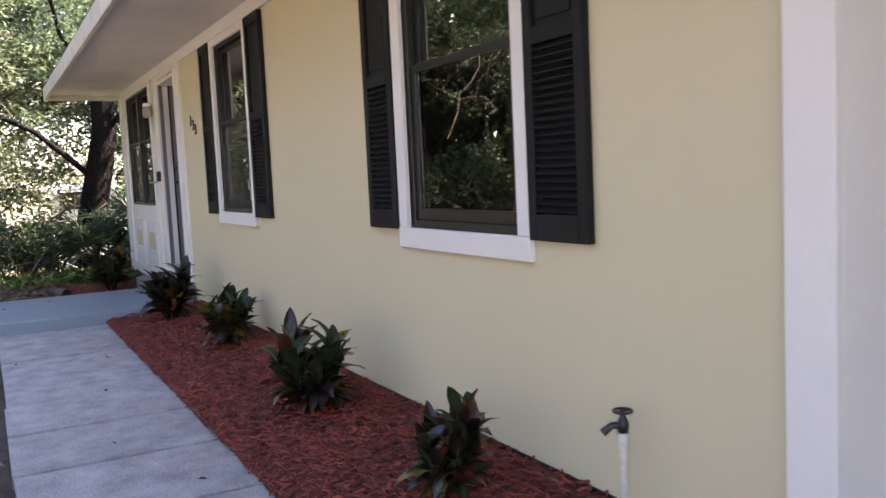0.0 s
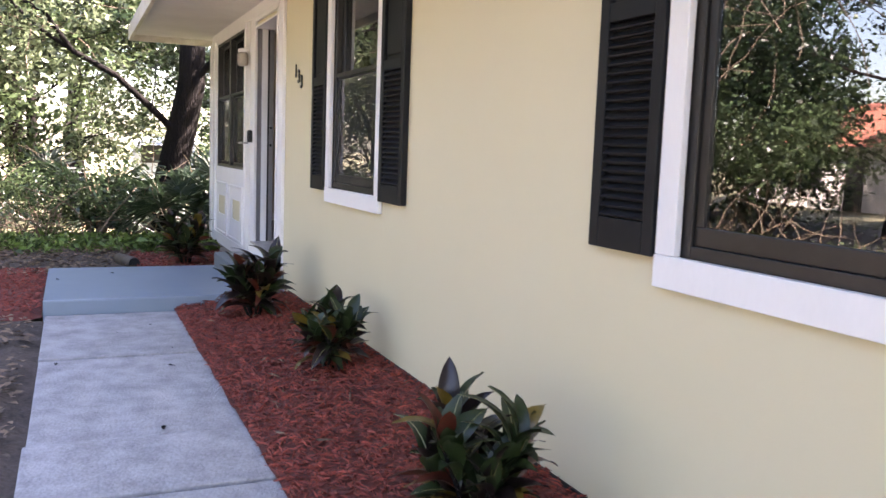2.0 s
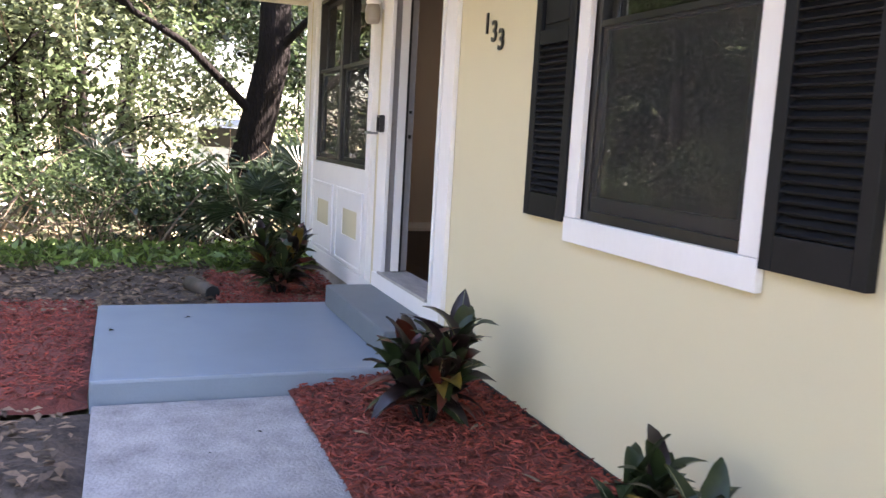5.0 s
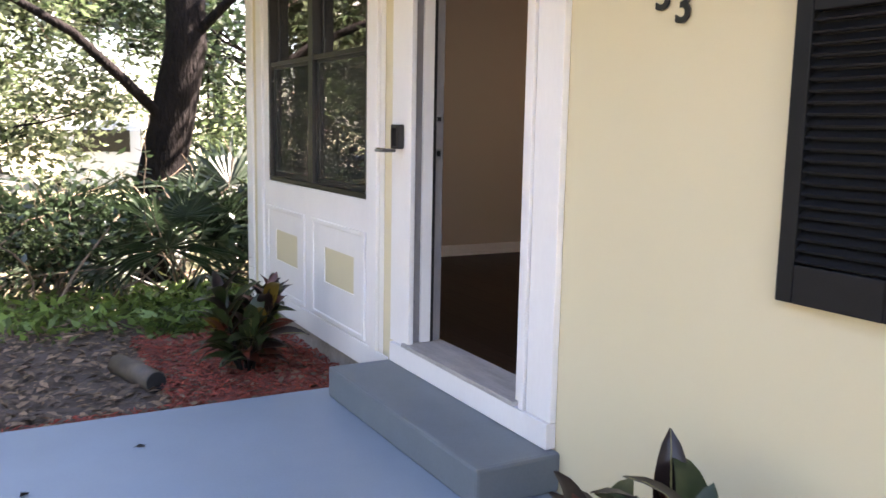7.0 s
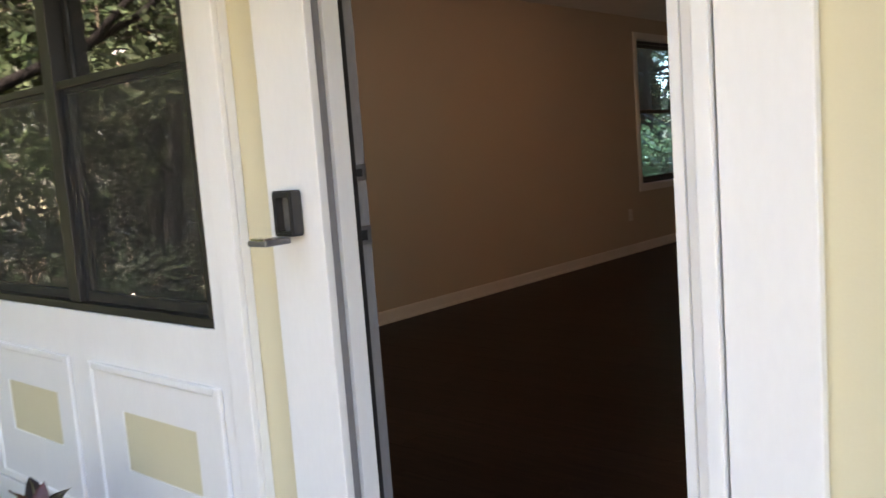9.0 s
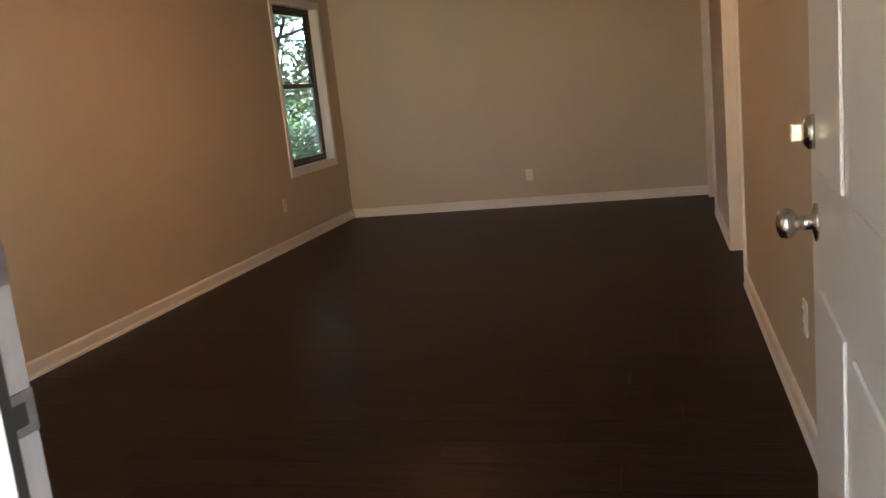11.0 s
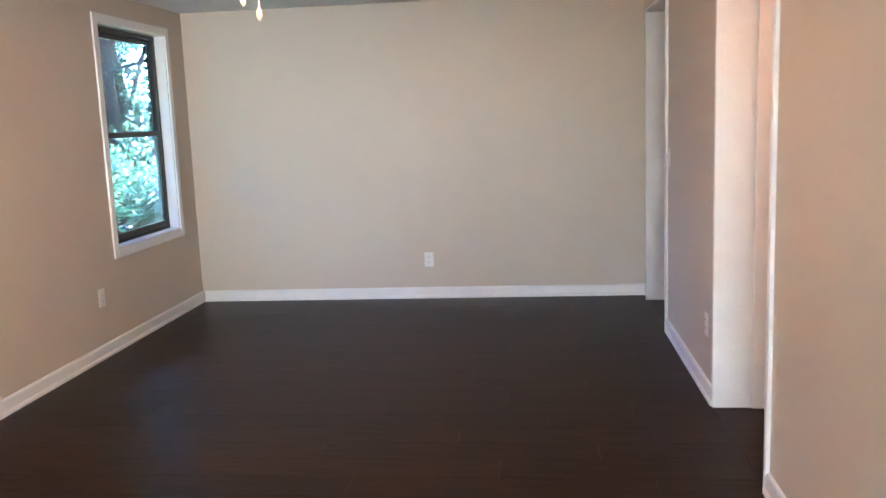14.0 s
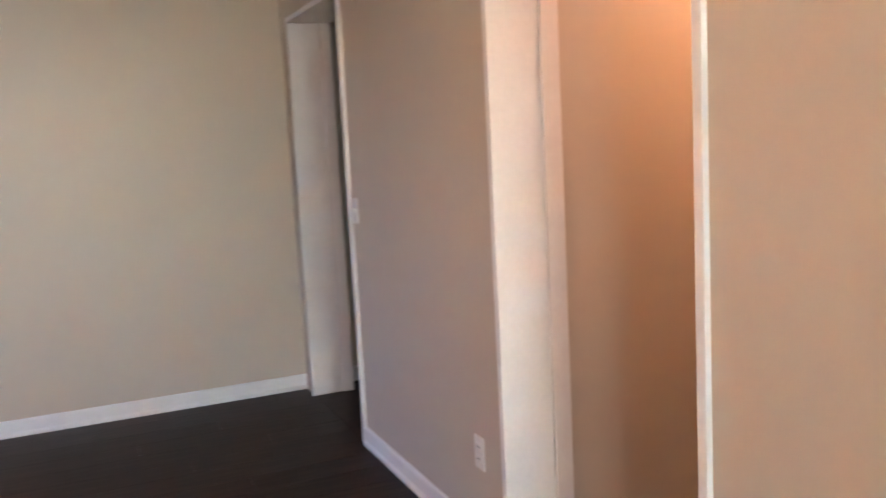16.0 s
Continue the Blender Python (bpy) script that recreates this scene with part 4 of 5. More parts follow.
def doorway(name, x0, x1):
    """White lined doorway through the partition."""
    d = thing(name, ((x0 + x1) / 2, PART + 0.1, 0), "white lined doorway without a door", "doorway", "", "structure")
    for s, x in ((1, x0), (-1, x1)):
        e = sorted((x - 0.014 * s, x + 0.016 * s))
        part("jamb", box((e[0], PART - 0.025, 0.001), (e[1], ROOM_R + 0.016, OPEN_H - 0.017), 0.003), M["base"], d)
        e = sorted((x + 0.0165 * s, x + 0.028 * s))
        part("stop_bead", box((e[0], PART - 0.025, 0.001), (e[1], PART + 0.04, OPEN_H - 0.018), 0.003), M["base"], d)
    part("head", box((x0 - 0.014, PART - 0.025, OPEN_H - 0.016), (x1 + 0.014, ROOM_R + 0.016, OPEN_H + 0.012), 0.003), M["base"], d)
    return d


doorway("doorway_1", *OPEN1)
doorway("doorway_2", *OPEN2)

# north window
nw = thing("window_4", (6.93, ROOM_L, 0.602), "double-hung window with black frame in a deep white reveal", "window", "", "structure")
x0, x1, z0, z1 = 6.364, 7.497, 0.602, 2.190
c = 0.058
part("casing_left", box((x0, ROOM_L - 0.014, z0), (x0 + c, ROOM_L - 0.001, z1), 0.003), M["base"], nw)
part("casing_right", box((x1 - c, ROOM_L - 0.014, z0), (x1, ROOM_L - 0.001, z1), 0.003), M["base"], nw)
part("casing_head", box((x0 + c + 0.001, ROOM_L - 0.014, z1 - c), (x1 - c - 0.001, ROOM_L - 0.001, z1), 0.003), M["base"], nw)
part("casing_sill", box((x0 + c + 0.001, ROOM_L - 0.014, z0), (x1 - c - 0.001, ROOM_L - 0.001, z0 + c), 0.003), M["base"], nw)
a, b, lo, hi = x0 + c, x1 - c, z0 + c, z1 - c
for nm, p, q in (("reveal", (a, ROOM_L, lo), (a + 0.006, ROOM_L + 0.075, hi)), ("reveal", (b - 0.006, ROOM_L, lo), (b, ROOM_L + 0.075, hi)),
                 ("reveal_head", (a + 0.007, ROOM_L, hi - 0.006), (b - 0.007, ROOM_L + 0.075, hi)), ("window_sill", (a + 0.007, ROOM_L - 0.01, lo), (b - 0.007, ROOM_L + 0.075, lo + 0.012))):
    part(nm, box(p, q), M["base"], nw)
fr = part("window_frame", box((a, ROOM_L + 0.076, lo), (a + 0.04, ROOM_L + 0.13, hi), 0.003), M["bronze"], nw, "black aluminium window frame")
for bmx in (box((b - 0.04, ROOM_L + 0.076, lo), (b, ROOM_L + 0.13, hi), 0.003), box((a + 0.041, ROOM_L + 0.076, lo), (b - 0.041, ROOM_L + 0.13, lo + 0.04), 0.003), box((a + 0.041, ROOM_L + 0.076, hi - 0.035), (b - 0.041, ROOM_L + 0.13, hi), 0.003)):
    part("frame_member", bmx, M["bronze"], fr)
MEET4 = 1.405
for nm, p, q, y in (("lower_sash", lo + 0.041, MEET4 + 0.02, ROOM_L + 0.082), ("upper_sash", MEET4 - 0.02, hi - 0.036, ROOM_L + 0.106)):
    bm = box((a + 0.041, y, p), (b - 0.041, y + 0.02, p + 0.035), 0.002)
    box((a + 0.041, y, q - 0.035), (b - 0.041, y + 0.02, q), 0.002, bm)
    box((a + 0.041, y, p + 0.035), (a + 0.065, y + 0.02, q - 0.035), 0.002, bm)
    box((b - 0.065, y, p + 0.035), (b - 0.041, y + 0.02, q - 0.035), 0.002, bm)
    s = part(nm, bm, M["bronze"], nw, "black sash")
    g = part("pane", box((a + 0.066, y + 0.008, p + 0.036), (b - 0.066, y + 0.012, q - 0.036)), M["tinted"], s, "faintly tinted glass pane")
    g.visible_shadow = False


def wall_plate(name, place, nx, ny, label, category, sockets=True):
    """A small outlet or switch plate; (nx, ny) points into the room."""
    o = thing(name, place, label, category)
    px, py, pz = place
    tx, ty = abs(ny), abs(nx)
    def slab(du0, du1, dz0, dz1, d0, d1, bev=0.0):
        p = (px + tx * du0 + nx * d0, py + ty * du0 + ny * d0, pz + dz0)
        q = (px + tx * du1 + nx * d1, py + ty * du1 + ny * d1, pz + dz1)
        return box([min(i, j) for i, j in zip(p, q)], [max(i, j) for i, j in zip(p, q)], bev)
    part("plate", slab(-0.036, 0.036, -0.058, 0.058, 0.001, 0.007, 0.002), M["plastic"], o)
    if sockets:
        for dz in (-0.022, 0.022):
            s = part("socket", slab(-0.017, 0.017, dz - 0.014, dz + 0.014, 0.0071, 0.010, 0.001), M["plastic"], o)
            part("slot", slab(-0.009, -0.006, dz - 0.004, dz + 0.006, 0.0095, 0.0105), M["dark"], s)
            part("slot", slab(0.006, 0.009, dz - 0.004, dz + 0.006, 0.0095, 0.0105), M["dark"], s)
    else:
        part("toggle", slab(-0.005, 0.005, -0.008, 0.012, 0.0071, 0.018, 0.002), M["plastic"], o)
    return o


wall_plate("wall_outlet", (ROOM_B, 12.257, 0.316), -1, 0, "white power outlet low on the back wall", "outlet")
wall_plate("wall_outlet", (6.152, ROOM_L, 0.388), 0, -1, "white power outlet below the window wall", "outlet")
wall_plate("wall_outlet", (5.383, ROOM_R, 0.367), 0, 1, "white power outlet beside the doorway", "outlet")
wall_plate("wall_outlet", (2.24, ROOM_R, 0.40), 0, 1, "white power outlet on the partition wall", "outlet")
wall_plate("light_switch", (6.602, ROOM_R, 1.144), 0, 1, "white light switch beside the far doorway", "switch", False)

# ceiling fan
FX, FY = 4.1, 12.36
fan = thing("ceiling_fan", (FX, FY, CEIL), "white ceiling fan with lit frosted glass shades", "ceiling fan")
part("canopy", lathe([(0.075, 0.0), (0.075, -0.02), (0.05, -0.05), (0.02, -0.06)], (FX, FY, CEIL - 0.001), 28), M["fanblade"], fan, "", True)
part("rod", tube([(FX, FY, CEIL - 0.05), (FX, FY, CEIL - 0.06)], 0.014, 12), M["fanblade"], fan)
part("motor", lathe([(0.04, -0.105), (0.10, -0.12), (0.125, -0.15), (0.125, -0.20), (0.09, -0.235), (0.05, -0.25)], (FX, FY, CEIL + 0.06), 32), M["fanblade"], fan, "", True)
part("light_hub", lathe([(0.05, -0.25), (0.065, -0.265), (0.065, -0.30), (0.04, -0.32), (0.012, -0.325)], (FX, FY, CEIL + 0.06), 28), M["fanblade"], fan, "", True)
for k in range(5):
    a = radians(-97 + 72 * k)
    d, n = Vector((math.cos(a), math.sin(a), 0)), Vector((-math.sin(a), math.cos(a), 0))
    bm = bmesh.new()
    rows = []
    for r, w in ((0.17, 0.045), (0.24, 0.052), (0.38, 0.060), (0.49, 0.064), (0.53, 0.056), (0.545, 0.035)):
        for dz in (0.0,):
            base_ = Vector((FX, FY, CEIL - 0.145)) + d * r
            rows.append([bm.verts.new(base_ + n * (w * s) + Vector((0, 0, 0.012 * s + h))) for s, h in ((-1, 0), (1, 0), (1, 0.006), (-1, 0.006))])
    for p, q in zip(rows, rows[1:]):
        for i in range(4):
            bm.faces.new((p[i], p[(i + 1) % 4], q[(i + 1) % 4], q[i]))
    bm.faces.new(rows[0][::-1])
    bm.faces.new(rows[-1])
    bmesh.ops.recalc_face_normals(bm, faces=bm.faces)
    bl = part("blade", bm, M["fanblade"], fan, "white fan blade")
    bm = tube([Vector((FX, FY, CEIL - 0.155)) + d * 0.10, Vector((FX, FY, CEIL - 0.152)) + d * 0.15, Vector((FX, FY, CEIL - 0.148)) + d * 0.21], [0.014, 0.012, 0.010], 8)
    part("blade_iron", bm, M["chrome"], bl)
for k in range(4):
    a = radians(20 + 90 * k)
    d = Vector((math.cos(a), math.sin(a), 0))
    o = Vector((FX, FY, CEIL - 0.24))
    sh = part("lamp_arm", tube([o + d * 0.05, o + d * 0.09 + Vector((0, 0, -0.01)), o + d * 0.105 + Vector((0, 0, -0.035))], 0.012, 10), M["chrome"], fan)
    ax = (d * 0.62 + Vector((0, 0, -0.78))).normalized()
    c0 = o + d * 0.10 + Vector((0, 0, -0.03))
    pts = [c0 + ax * t for t in (0.0, 0.02, 0.045, 0.075, 0.10)]
    part("glass_shade", tube(pts, [0.022, 0.036, 0.048, 0.058, 0.068], 22, caps=False), M["shade"], fan, "glowing frosted tulip shade", True)
for dy, L in ((0.03, 0.20), (-0.025, 0.25)):
    ch = part("pull_chain", tube([(FX - 0.05, FY + dy, CEIL - 0.24), (FX - 0.052, FY + dy, CEIL - 0.24 - L)], 0.0022, 6), M["brass"], fan, "thin pull chain")
    part("chain_bob", lathe([(0.004, 0.0), (0.009, -0.014), (0.009, -0.032), (0.004, -0.042)], (FX - 0.052, FY + dy, CEIL - 0.24 - L), 12), M["fanblade"], ch)

# flush lamp, unlit
fl = thing("flush_ceiling_light", (6.4, 12.32, CEIL), "unlit dark-rimmed glass bowl ceiling light", "ceiling light")
part("rim", lathe([(0.165, -0.001), (0.17, -0.02), (0.16, -0.035), (0.14, -0.036)], (6.4, 12.32, CEIL), 32), M["bronze"], fl, "dark bronze rim", True)
part("bowl", lathe([(0.150, -0.03), (0.125, -0.065), (0.08, -0.105), (0.03, -0.128), (0.008, -0.13)], (6.4, 12.32, CEIL), 32), M["frost"], fl, "dim frosted glass bowl", True)
part("finial", lathe([(0.012, -0.128), (0.014, -0.138), (0.006, -0.15)], (6.4, 12.32, CEIL), 12), M["bronze"], fl)
sd = thing("smoke_detector", (6.9, 10.92, CEIL), "small round white smoke detector on the ceiling", "smoke detector")
part("body", lathe([(0.065, -0.001), (0.065, -0.02), (0.05, -0.034), (0.02, -0.036)], (6.9, 10.92, CEIL), 28), M["plastic"], sd, "", True)
hl = thing("hall_ceiling_light", (4.71, 9.4, CEIL), "small warm glowing glass globe on the hall ceiling", "ceiling light")
part("base", lathe([(0.07, -0.001), (0.07, -0.02), (0.05, -0.03)], (4.71, 9.4, CEIL), 24), M["chrome"], hl)
part("globe", lathe([(0.05, -0.03), (0.09, -0.05), (0.10, -0.085), (0.08, -0.11), (0.02, -0.115)], (4.71, 9.4, CEIL), 24), M["shade"], hl, "glowing glass globe", True)

# ---- plants and yard ----
rng = np.random.default_rng(5)


def leaf_quads(centres, size, spread=1.0, aspect=0.42, droop=0.3, r=None):
    """Pointed four-cornered leaves, folded at random, at the given centres."""
    r = r or rng
    n = len(centres)
    d = r.normal(size=(n, 3))
    d[:, 2] = d[:, 2] * 0.6 - droop
    d /= np.linalg.norm(d, axis=1, keepdims=True)
    u = np.cross(d, r.normal(size=(n, 3)))
    u /= np.linalg.norm(u, axis=1, keepdims=True) + 1e-9
    L = size * r.uniform(0.6, 1.4, (n, 1))
    w = L * aspect * 0.5
    nrm = np.cross(d, u)
    c = np.asarray(centres)
    p0, p2 = c - d * L * 0.5, c + d * L * 0.5 - nrm * L * 0.12
    p1, p3 = c + u * w + nrm * L * 0.05, c - u * w + nrm * L * 0.05
    return np.stack([p0, p1, p2, p3], axis=1).reshape(-1, 3)


def crown_points(blobs, count, r):
    """Points gathered in small clumps near the skins of many blobs (x, y, z, radius)."""
    blobs = np.array(blobs)
    w = blobs[:, 3] ** 2
    clumps = max(1, count // 55)
    pick = r.choice(len(blobs), clumps, p=w / w.sum())
    d = r.normal(size=(clumps, 3))
    d /= np.linalg.norm(d, axis=1, keepdims=True)
    rad = blobs[pick, 3:4] * r.uniform(0.55, 1.08, (clumps, 1))
    cc = blobs[pick, :3] + d * rad * np.array([1, 1, 0.8])
    idx = r.integers(0, clumps, count)
    return cc[idx] + r.normal(size=(count, 3)) * np.array([0.17, 0.17, 0.11])


def limb(bm, start, direction, length, r0, r, depth, tips):
    """A wandering tapered limb that forks."""
    pts, rad = [Vector(start)], [r0]
    d = Vector(direction).normalized()
    for k in range(5):
        d = (d + Vector(r.normal(size=3)) * 0.16 + Vector((0, 0, 0.05))).normalized()
        pts.append(pts[-1] + d * length / 5)
        rad.append(r0 * (1 - 0.13 * (k + 1)))
    tube(pts, rad, 8 if depth else 6, bm, False)
    tips.append(pts[-1])
    tips.append(pts[3])
    if depth > 0:
        for k in range(2 + (depth > 1)):
            side = (d + Vector(r.normal(size=3)) * 0.75).normalized()
            limb(bm, pts[3 + k % 3], side, length * 0.66, r0 * 0.5, r, depth - 1, tips)


def tree(place, height, trunk_r, spread, leaves, leaf_size, material, seed, lean=(0, 0), fork=0.4, label="leafy broadleaf tree with dark trunk", top=True, blob=0.9):
    r = np.random.default_rng(seed)
    t = thing("tree", place, label, "tree", "trees round the house")
    p = Vector(place)
    bm = bmesh.new()
    pts, rad = [], []
    for k in range(8):
        f = k / 7
        pts.append(p + Vector((lean[0] * f + 0.05 * height * 0.15 * math.sin(k * 1.7 + seed), lean[1] * f + 0.03 * math.cos(k * 2.1 + seed), -0.15 + f * height * 0.62)))
        rad.append(trunk_r * (1.25 if k == 0 else 1 - 0.5 * f))
    tube(pts, rad, 14, bm, False)
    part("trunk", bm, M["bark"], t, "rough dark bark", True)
    tips = []
    for k in range(7):
        bm = bmesh.new()
        f = fork + (1 - fork) * k / 6
        i = min(7, int(f * 7))
        a = k * 2.4 + seed
        limb(bm, pts[i], (math.cos(a), math.sin(a), 0.25 + 0.5 * f), spread * (1.05 - 0.35 * f), rad[i] * 0.28, r, 2, tips)
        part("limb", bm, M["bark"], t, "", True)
    blobs = [(*q, blob * r.uniform(0.5, 1.1)) for q in tips]
    me = quads_mesh("crown", leaf_quads(crown_points(blobs, leaves, r), leaf_size, r=r))
    part("crown", me, material, t, "loose crown of small leaves")
    return t


def shrub(place, radius, height, leaves, leaf_size, material, seed, label="tangled green shrub in the undergrowth"):
    r = np.random.default_rng(seed)
    t = thing("shrub", place, label, "shrub", "undergrowth shrubs")
    p = Vector(place)
    blobs = []
    for k in range(9):
        a = r.uniform(0, 6.28)
        q = p + Vector((math.cos(a), math.sin(a), 0)) * radius * r.uniform(0.2, 0.8) + Vector((0, 0, height * r.uniform(0.35, 0.95)))
        bm = tube([p + Vector((0, 0, -0.05)), p.lerp(q, 0.5) + Vector(r.normal(size=3)) * 0.08, q], [0.018, 0.012, 0.005], 5)
        part("stem", bm, M["twig"], t)
        blobs.append((*q, radius * r.uniform(0.3, 0.55)))
    me = quads_mesh("foliage", leaf_quads(crown_points(blobs, leaves, r), leaf_size, r=r))
    part("foliage", me, material, t)
    return t


T = {}
T["big"] = tree((-0.36, 16.6, -0.42), 9.0, 0.25, 3.6, 18000, 0.105, M["leaf_a"], 3, lean=(0.75, 0.2), fork=0.42, label="large tree with thick dark trunk and spreading limbs")
T["a"] = tree((-3.4, 18.2, -0.45), 6.5, 0.11, 2.6, 19000, 0.115, M["leaf_b"], 11, lean=(-0.4, 0), fork=0.12, label="sunlit tree with pale leaves down to the ground")
T["b"] = tree((-6.2, 17.0, -0.45), 7.0, 0.13, 2.8, 20000, 0.115, M["leaf_a"], 17, lean=(0.3, 0), fork=0.15, label="dense green tree at the yard's edge")
T["c"] = tree((-3.4, 23.0, -0.5), 8.5, 0.16, 3.2, 24000, 0.125, M["leaf_a"], 23, fork=0.25, label="sunlit tree behind the yard")
T["d"] = tree((3.2, 21.0, -0.5), 9.0, 0.18, 3.4, 24000, 0.125, M["leaf_c"], 29, fork=0.3, label="dark green tree beyond the house corner")


def again(key, x, y, turn, s, z=-0.5):
    return copy_thing(T[key], Matrix.Translation((x, y, z)) @ Matrix.Rotation(radians(turn), 4, "Z") @ Matrix.Scale(s, 4))


for row in (("c", -5.5, 24.0, 70, 1.15), ("d", -9.0, 22.5, 140, 1.1), ("a", -9.6, 19.0, 200, 1.2), ("b", -12.5, 20.5, 40, 1.3), ("d", -3.0, 29.0, 250, 1.4), ("c", -8.5, 31.0, 15, 1.5),
            ("d", -14.5, 29.0, 300, 1.6), ("c", -16.0, 24.0, 120, 1.3), ("b", 4.5, 34.0, 33, 1.6), ("d", -1.5, 40.0, 80, 1.9), ("c", 7.5, 40.0, 190, 1.8), ("d", -9.0, 42.0, 10, 2.0), ("d", -18, 38.0, 77, 2.0),
            ("a", -4.7, 20.6, 95, 1.25),
            ("a", 8.3, 19.2, 160, 1.1), ("b", 11.0, 20.0, 260, 1.1), ("c", 9.6, 24.0, 30, 1.2), ("d", 13.5, 23.0, 210, 1.2), ("b", 14.5, 29.0, 110, 1.5), ("c", 19.0, 27.0, 60, 1.5),
            ("d", -10.5, 7.0, 20, 1.0), ("d", -13.0, 15.0, 150, 1.0), ("a", -7.6, 20.5, 200, 1.0), ("d", 12.6, 17.3, 30, 0.9), ("b", 15.5, 18.4, 130, 1.1), ("d", 19.0, 20.5, 250, 1.4), ("c", 22.0, 17.0, 40, 1.5), ("b", -2.6, 25.5, 10, 1.1), ("a", -6.8, 22.0, 250, 1.3), ("c", -11.5, 26.0, 190, 1.3), ("d", -13.0, 5.0, 60, 1.2), ("b", -10.5, 1.0, 20, 1.1), ("c", -15.5, 6.5, 200, 1.2), ("d", -22.0, 12.0, 75, 1.5), ("d", -18.0, 9.0, 145, 1.5), ("c", -17.0, -3.0, 10, 1.3), ("d", -24.0, 36.0, 10, 1.7)):
    again(row[0], *row[1:])

S = {}
S["a"] = shrub((-3.0, 15.7, -0.42), 0.8, 1.3, 2600, 0.075, M["leaf_a"], 41)
S["b"] = shrub((-1.3, 15.4, -0.42), 0.7, 0.9, 2600, 0.08, M["leaf_c"], 43, "dark leafy shrub growing under the trees")
S["c"] = shrub((-4.6, 15.2, -0.42), 0.9, 1.6, 3000, 0.08, M["leaf_a"], 47)
for key, x, y, turn, s in (("c", -6.2, 15.0, 50, 1.2), ("a", -8.0, 15.6, 120, 1.4), ("c", 1.3, 16.9, 250, 1.0), ("b", 0.5, 15.4, 90, 0.9),
                          ("c", -9.8, 15.2, 10, 1.6), ("a", 1.6, 19.5, 66, 1.3), ("b", 6.4, 16.4, 20, 1.2), ("a", 8.2, 16.2, 75, 1.3), ("c", 9.8, 17.2, 140, 1.4), ("a", 7.3, 17.6, 10, 1.4), ("c", 11.8, 17.6, 220, 1.5),
                          ("a", 9.4, 15.9, 75, 1.2), ("c", 10.6, 16.5, 175, 1.2), ("b", 8.6, 15.4, 140, 1.0), ("a", -2.0, 15.3, 100, 0.7), ("c", -7.2, 17.2, 200, 1.3)):
    copy_thing(S[key], Matrix.Translation((x, y, -0.43)) @ Matrix.Rotation(radians(turn), 4, "Z") @ Matrix.Scale(s, 4))


def fan_frond_mesh(seed, stalk=0.55, blade=0.5, n=24):
    """A palmetto leaf: a stalk and a fan of folded blades."""
    r = np.random.default_rng(seed)
    bm = tube([(0, 0, 0), (0.02, 0, stalk * 0.5), (0.05, 0, stalk)], [0.010, 0.008, 0.006], 5)
    c = Vector((0.05, 0, stalk))
    hub = bm.verts.new(c)
    for k in range(n):
        a = radians(-125 + 250 * k / (n - 1))
        L = blade * (0.75 + 0.25 * math.cos(a * 0.5)) * r.uniform(0.9, 1.08)
        d = Vector((0.25 + 0.06 * r.normal(), math.sin(a), math.cos(a) * 0.95)).normalized()
        s = Vector((0, math.cos(a), -math.sin(a))) * 0.022
        f = Vector((0.012, 0, 0))
        tip = c + d * L + Vector((0.10, 0, -0.06)) * r.uniform(0.3, 1.3)
        m1, m2 = c + d * L * 0.45 + s, c + d * L * 0.45 - s
        v = [hub] + [bm.verts.new(q) for q in (m1, tip, m2, c + d * L * 0.5 + f)]
        bm.faces.new((v[0], v[1], v[4]))
        bm.faces.new((v[1], v[2], v[4]))
        bm.faces.new((v[0], v[4], v[3]))
        bm.faces.new((v[4], v[2], v[3]))
    me = bpy.data.meshes.new("frond")
    bm.to_mesh(me)
    bm.free()
    me.materials.append(M["palm"])
    return me


FRONDS = [fan_frond_mesh(k, 0.45 + 0.12 * k, 0.42 + 0.05 * k) for k in range(4)]


def palmetto(place, n, size, seed):
    r = np.random.default_rng(seed)
    t = thing("palmetto", place, "dark green saw palmetto with fan-shaped fronds", "palm", "palmettos")
    for k in range(n):
        o = new("frond", FRONDS[k % 4])
        o.parent = t
        o.matrix_basis = Matrix.Rotation(radians(360 / n * k + r.uniform(-15, 15)), 4, "Z") @ Matrix.Rotation(radians(r.uniform(8, 58)), 4, "Y") @ Matrix.Scale(size * r.uniform(0.8, 1.15), 4)
    return t


palmetto((-1.25, 16.0, -0.42), 11, 1.05, 1)
palmetto((-0.35, 15.3, -0.42), 10, 1.15, 2)
palmetto((0.25, 15.9, -0.42), 9, 1.3, 3)
palmetto((-2.0, 17.4, -0.42), 9, 1.2, 4)
palmetto((8.4, 15.6, -0.42), 12, 1.5, 6)
palmetto((6.6, 17.6, -0.42), 10, 1.4, 7)
palmetto((-4.9, 17.6, -0.42), 8, 1.0, 8)

# ground cover, grass and litter
def scatter(n, x0, x1, y0, y1, z, jitter=0.02):
    p = np.empty((n, 3))
    p[:, 0], p[:, 1] = rng.uniform(x0, x1, n), rng.uniform(y0, y1, n)
    p[:, 2] = z + rng.uniform(0, jitter, n)
    return p


def sloped(p):
    """Lower points away from the wall, with the mounded bed."""
    p[:, 2] += 0.115 * p[:, 0]
    return p


def stuff(name, me, material, label, category):
    me.materials.append(material)
    return tagged(new(name, me), label, category, "", "stuff")


p = np.concatenate([scatter(5200, -9, 0.2, 14.0, 15.1, -0.42, 0.20), scatter(1500, -9, 1.0, 13.8, 15.8, -0.42, 0.12), scatter(1400, -0.9, 0.1, 13.65, 14.6, -0.41, 0.22)])
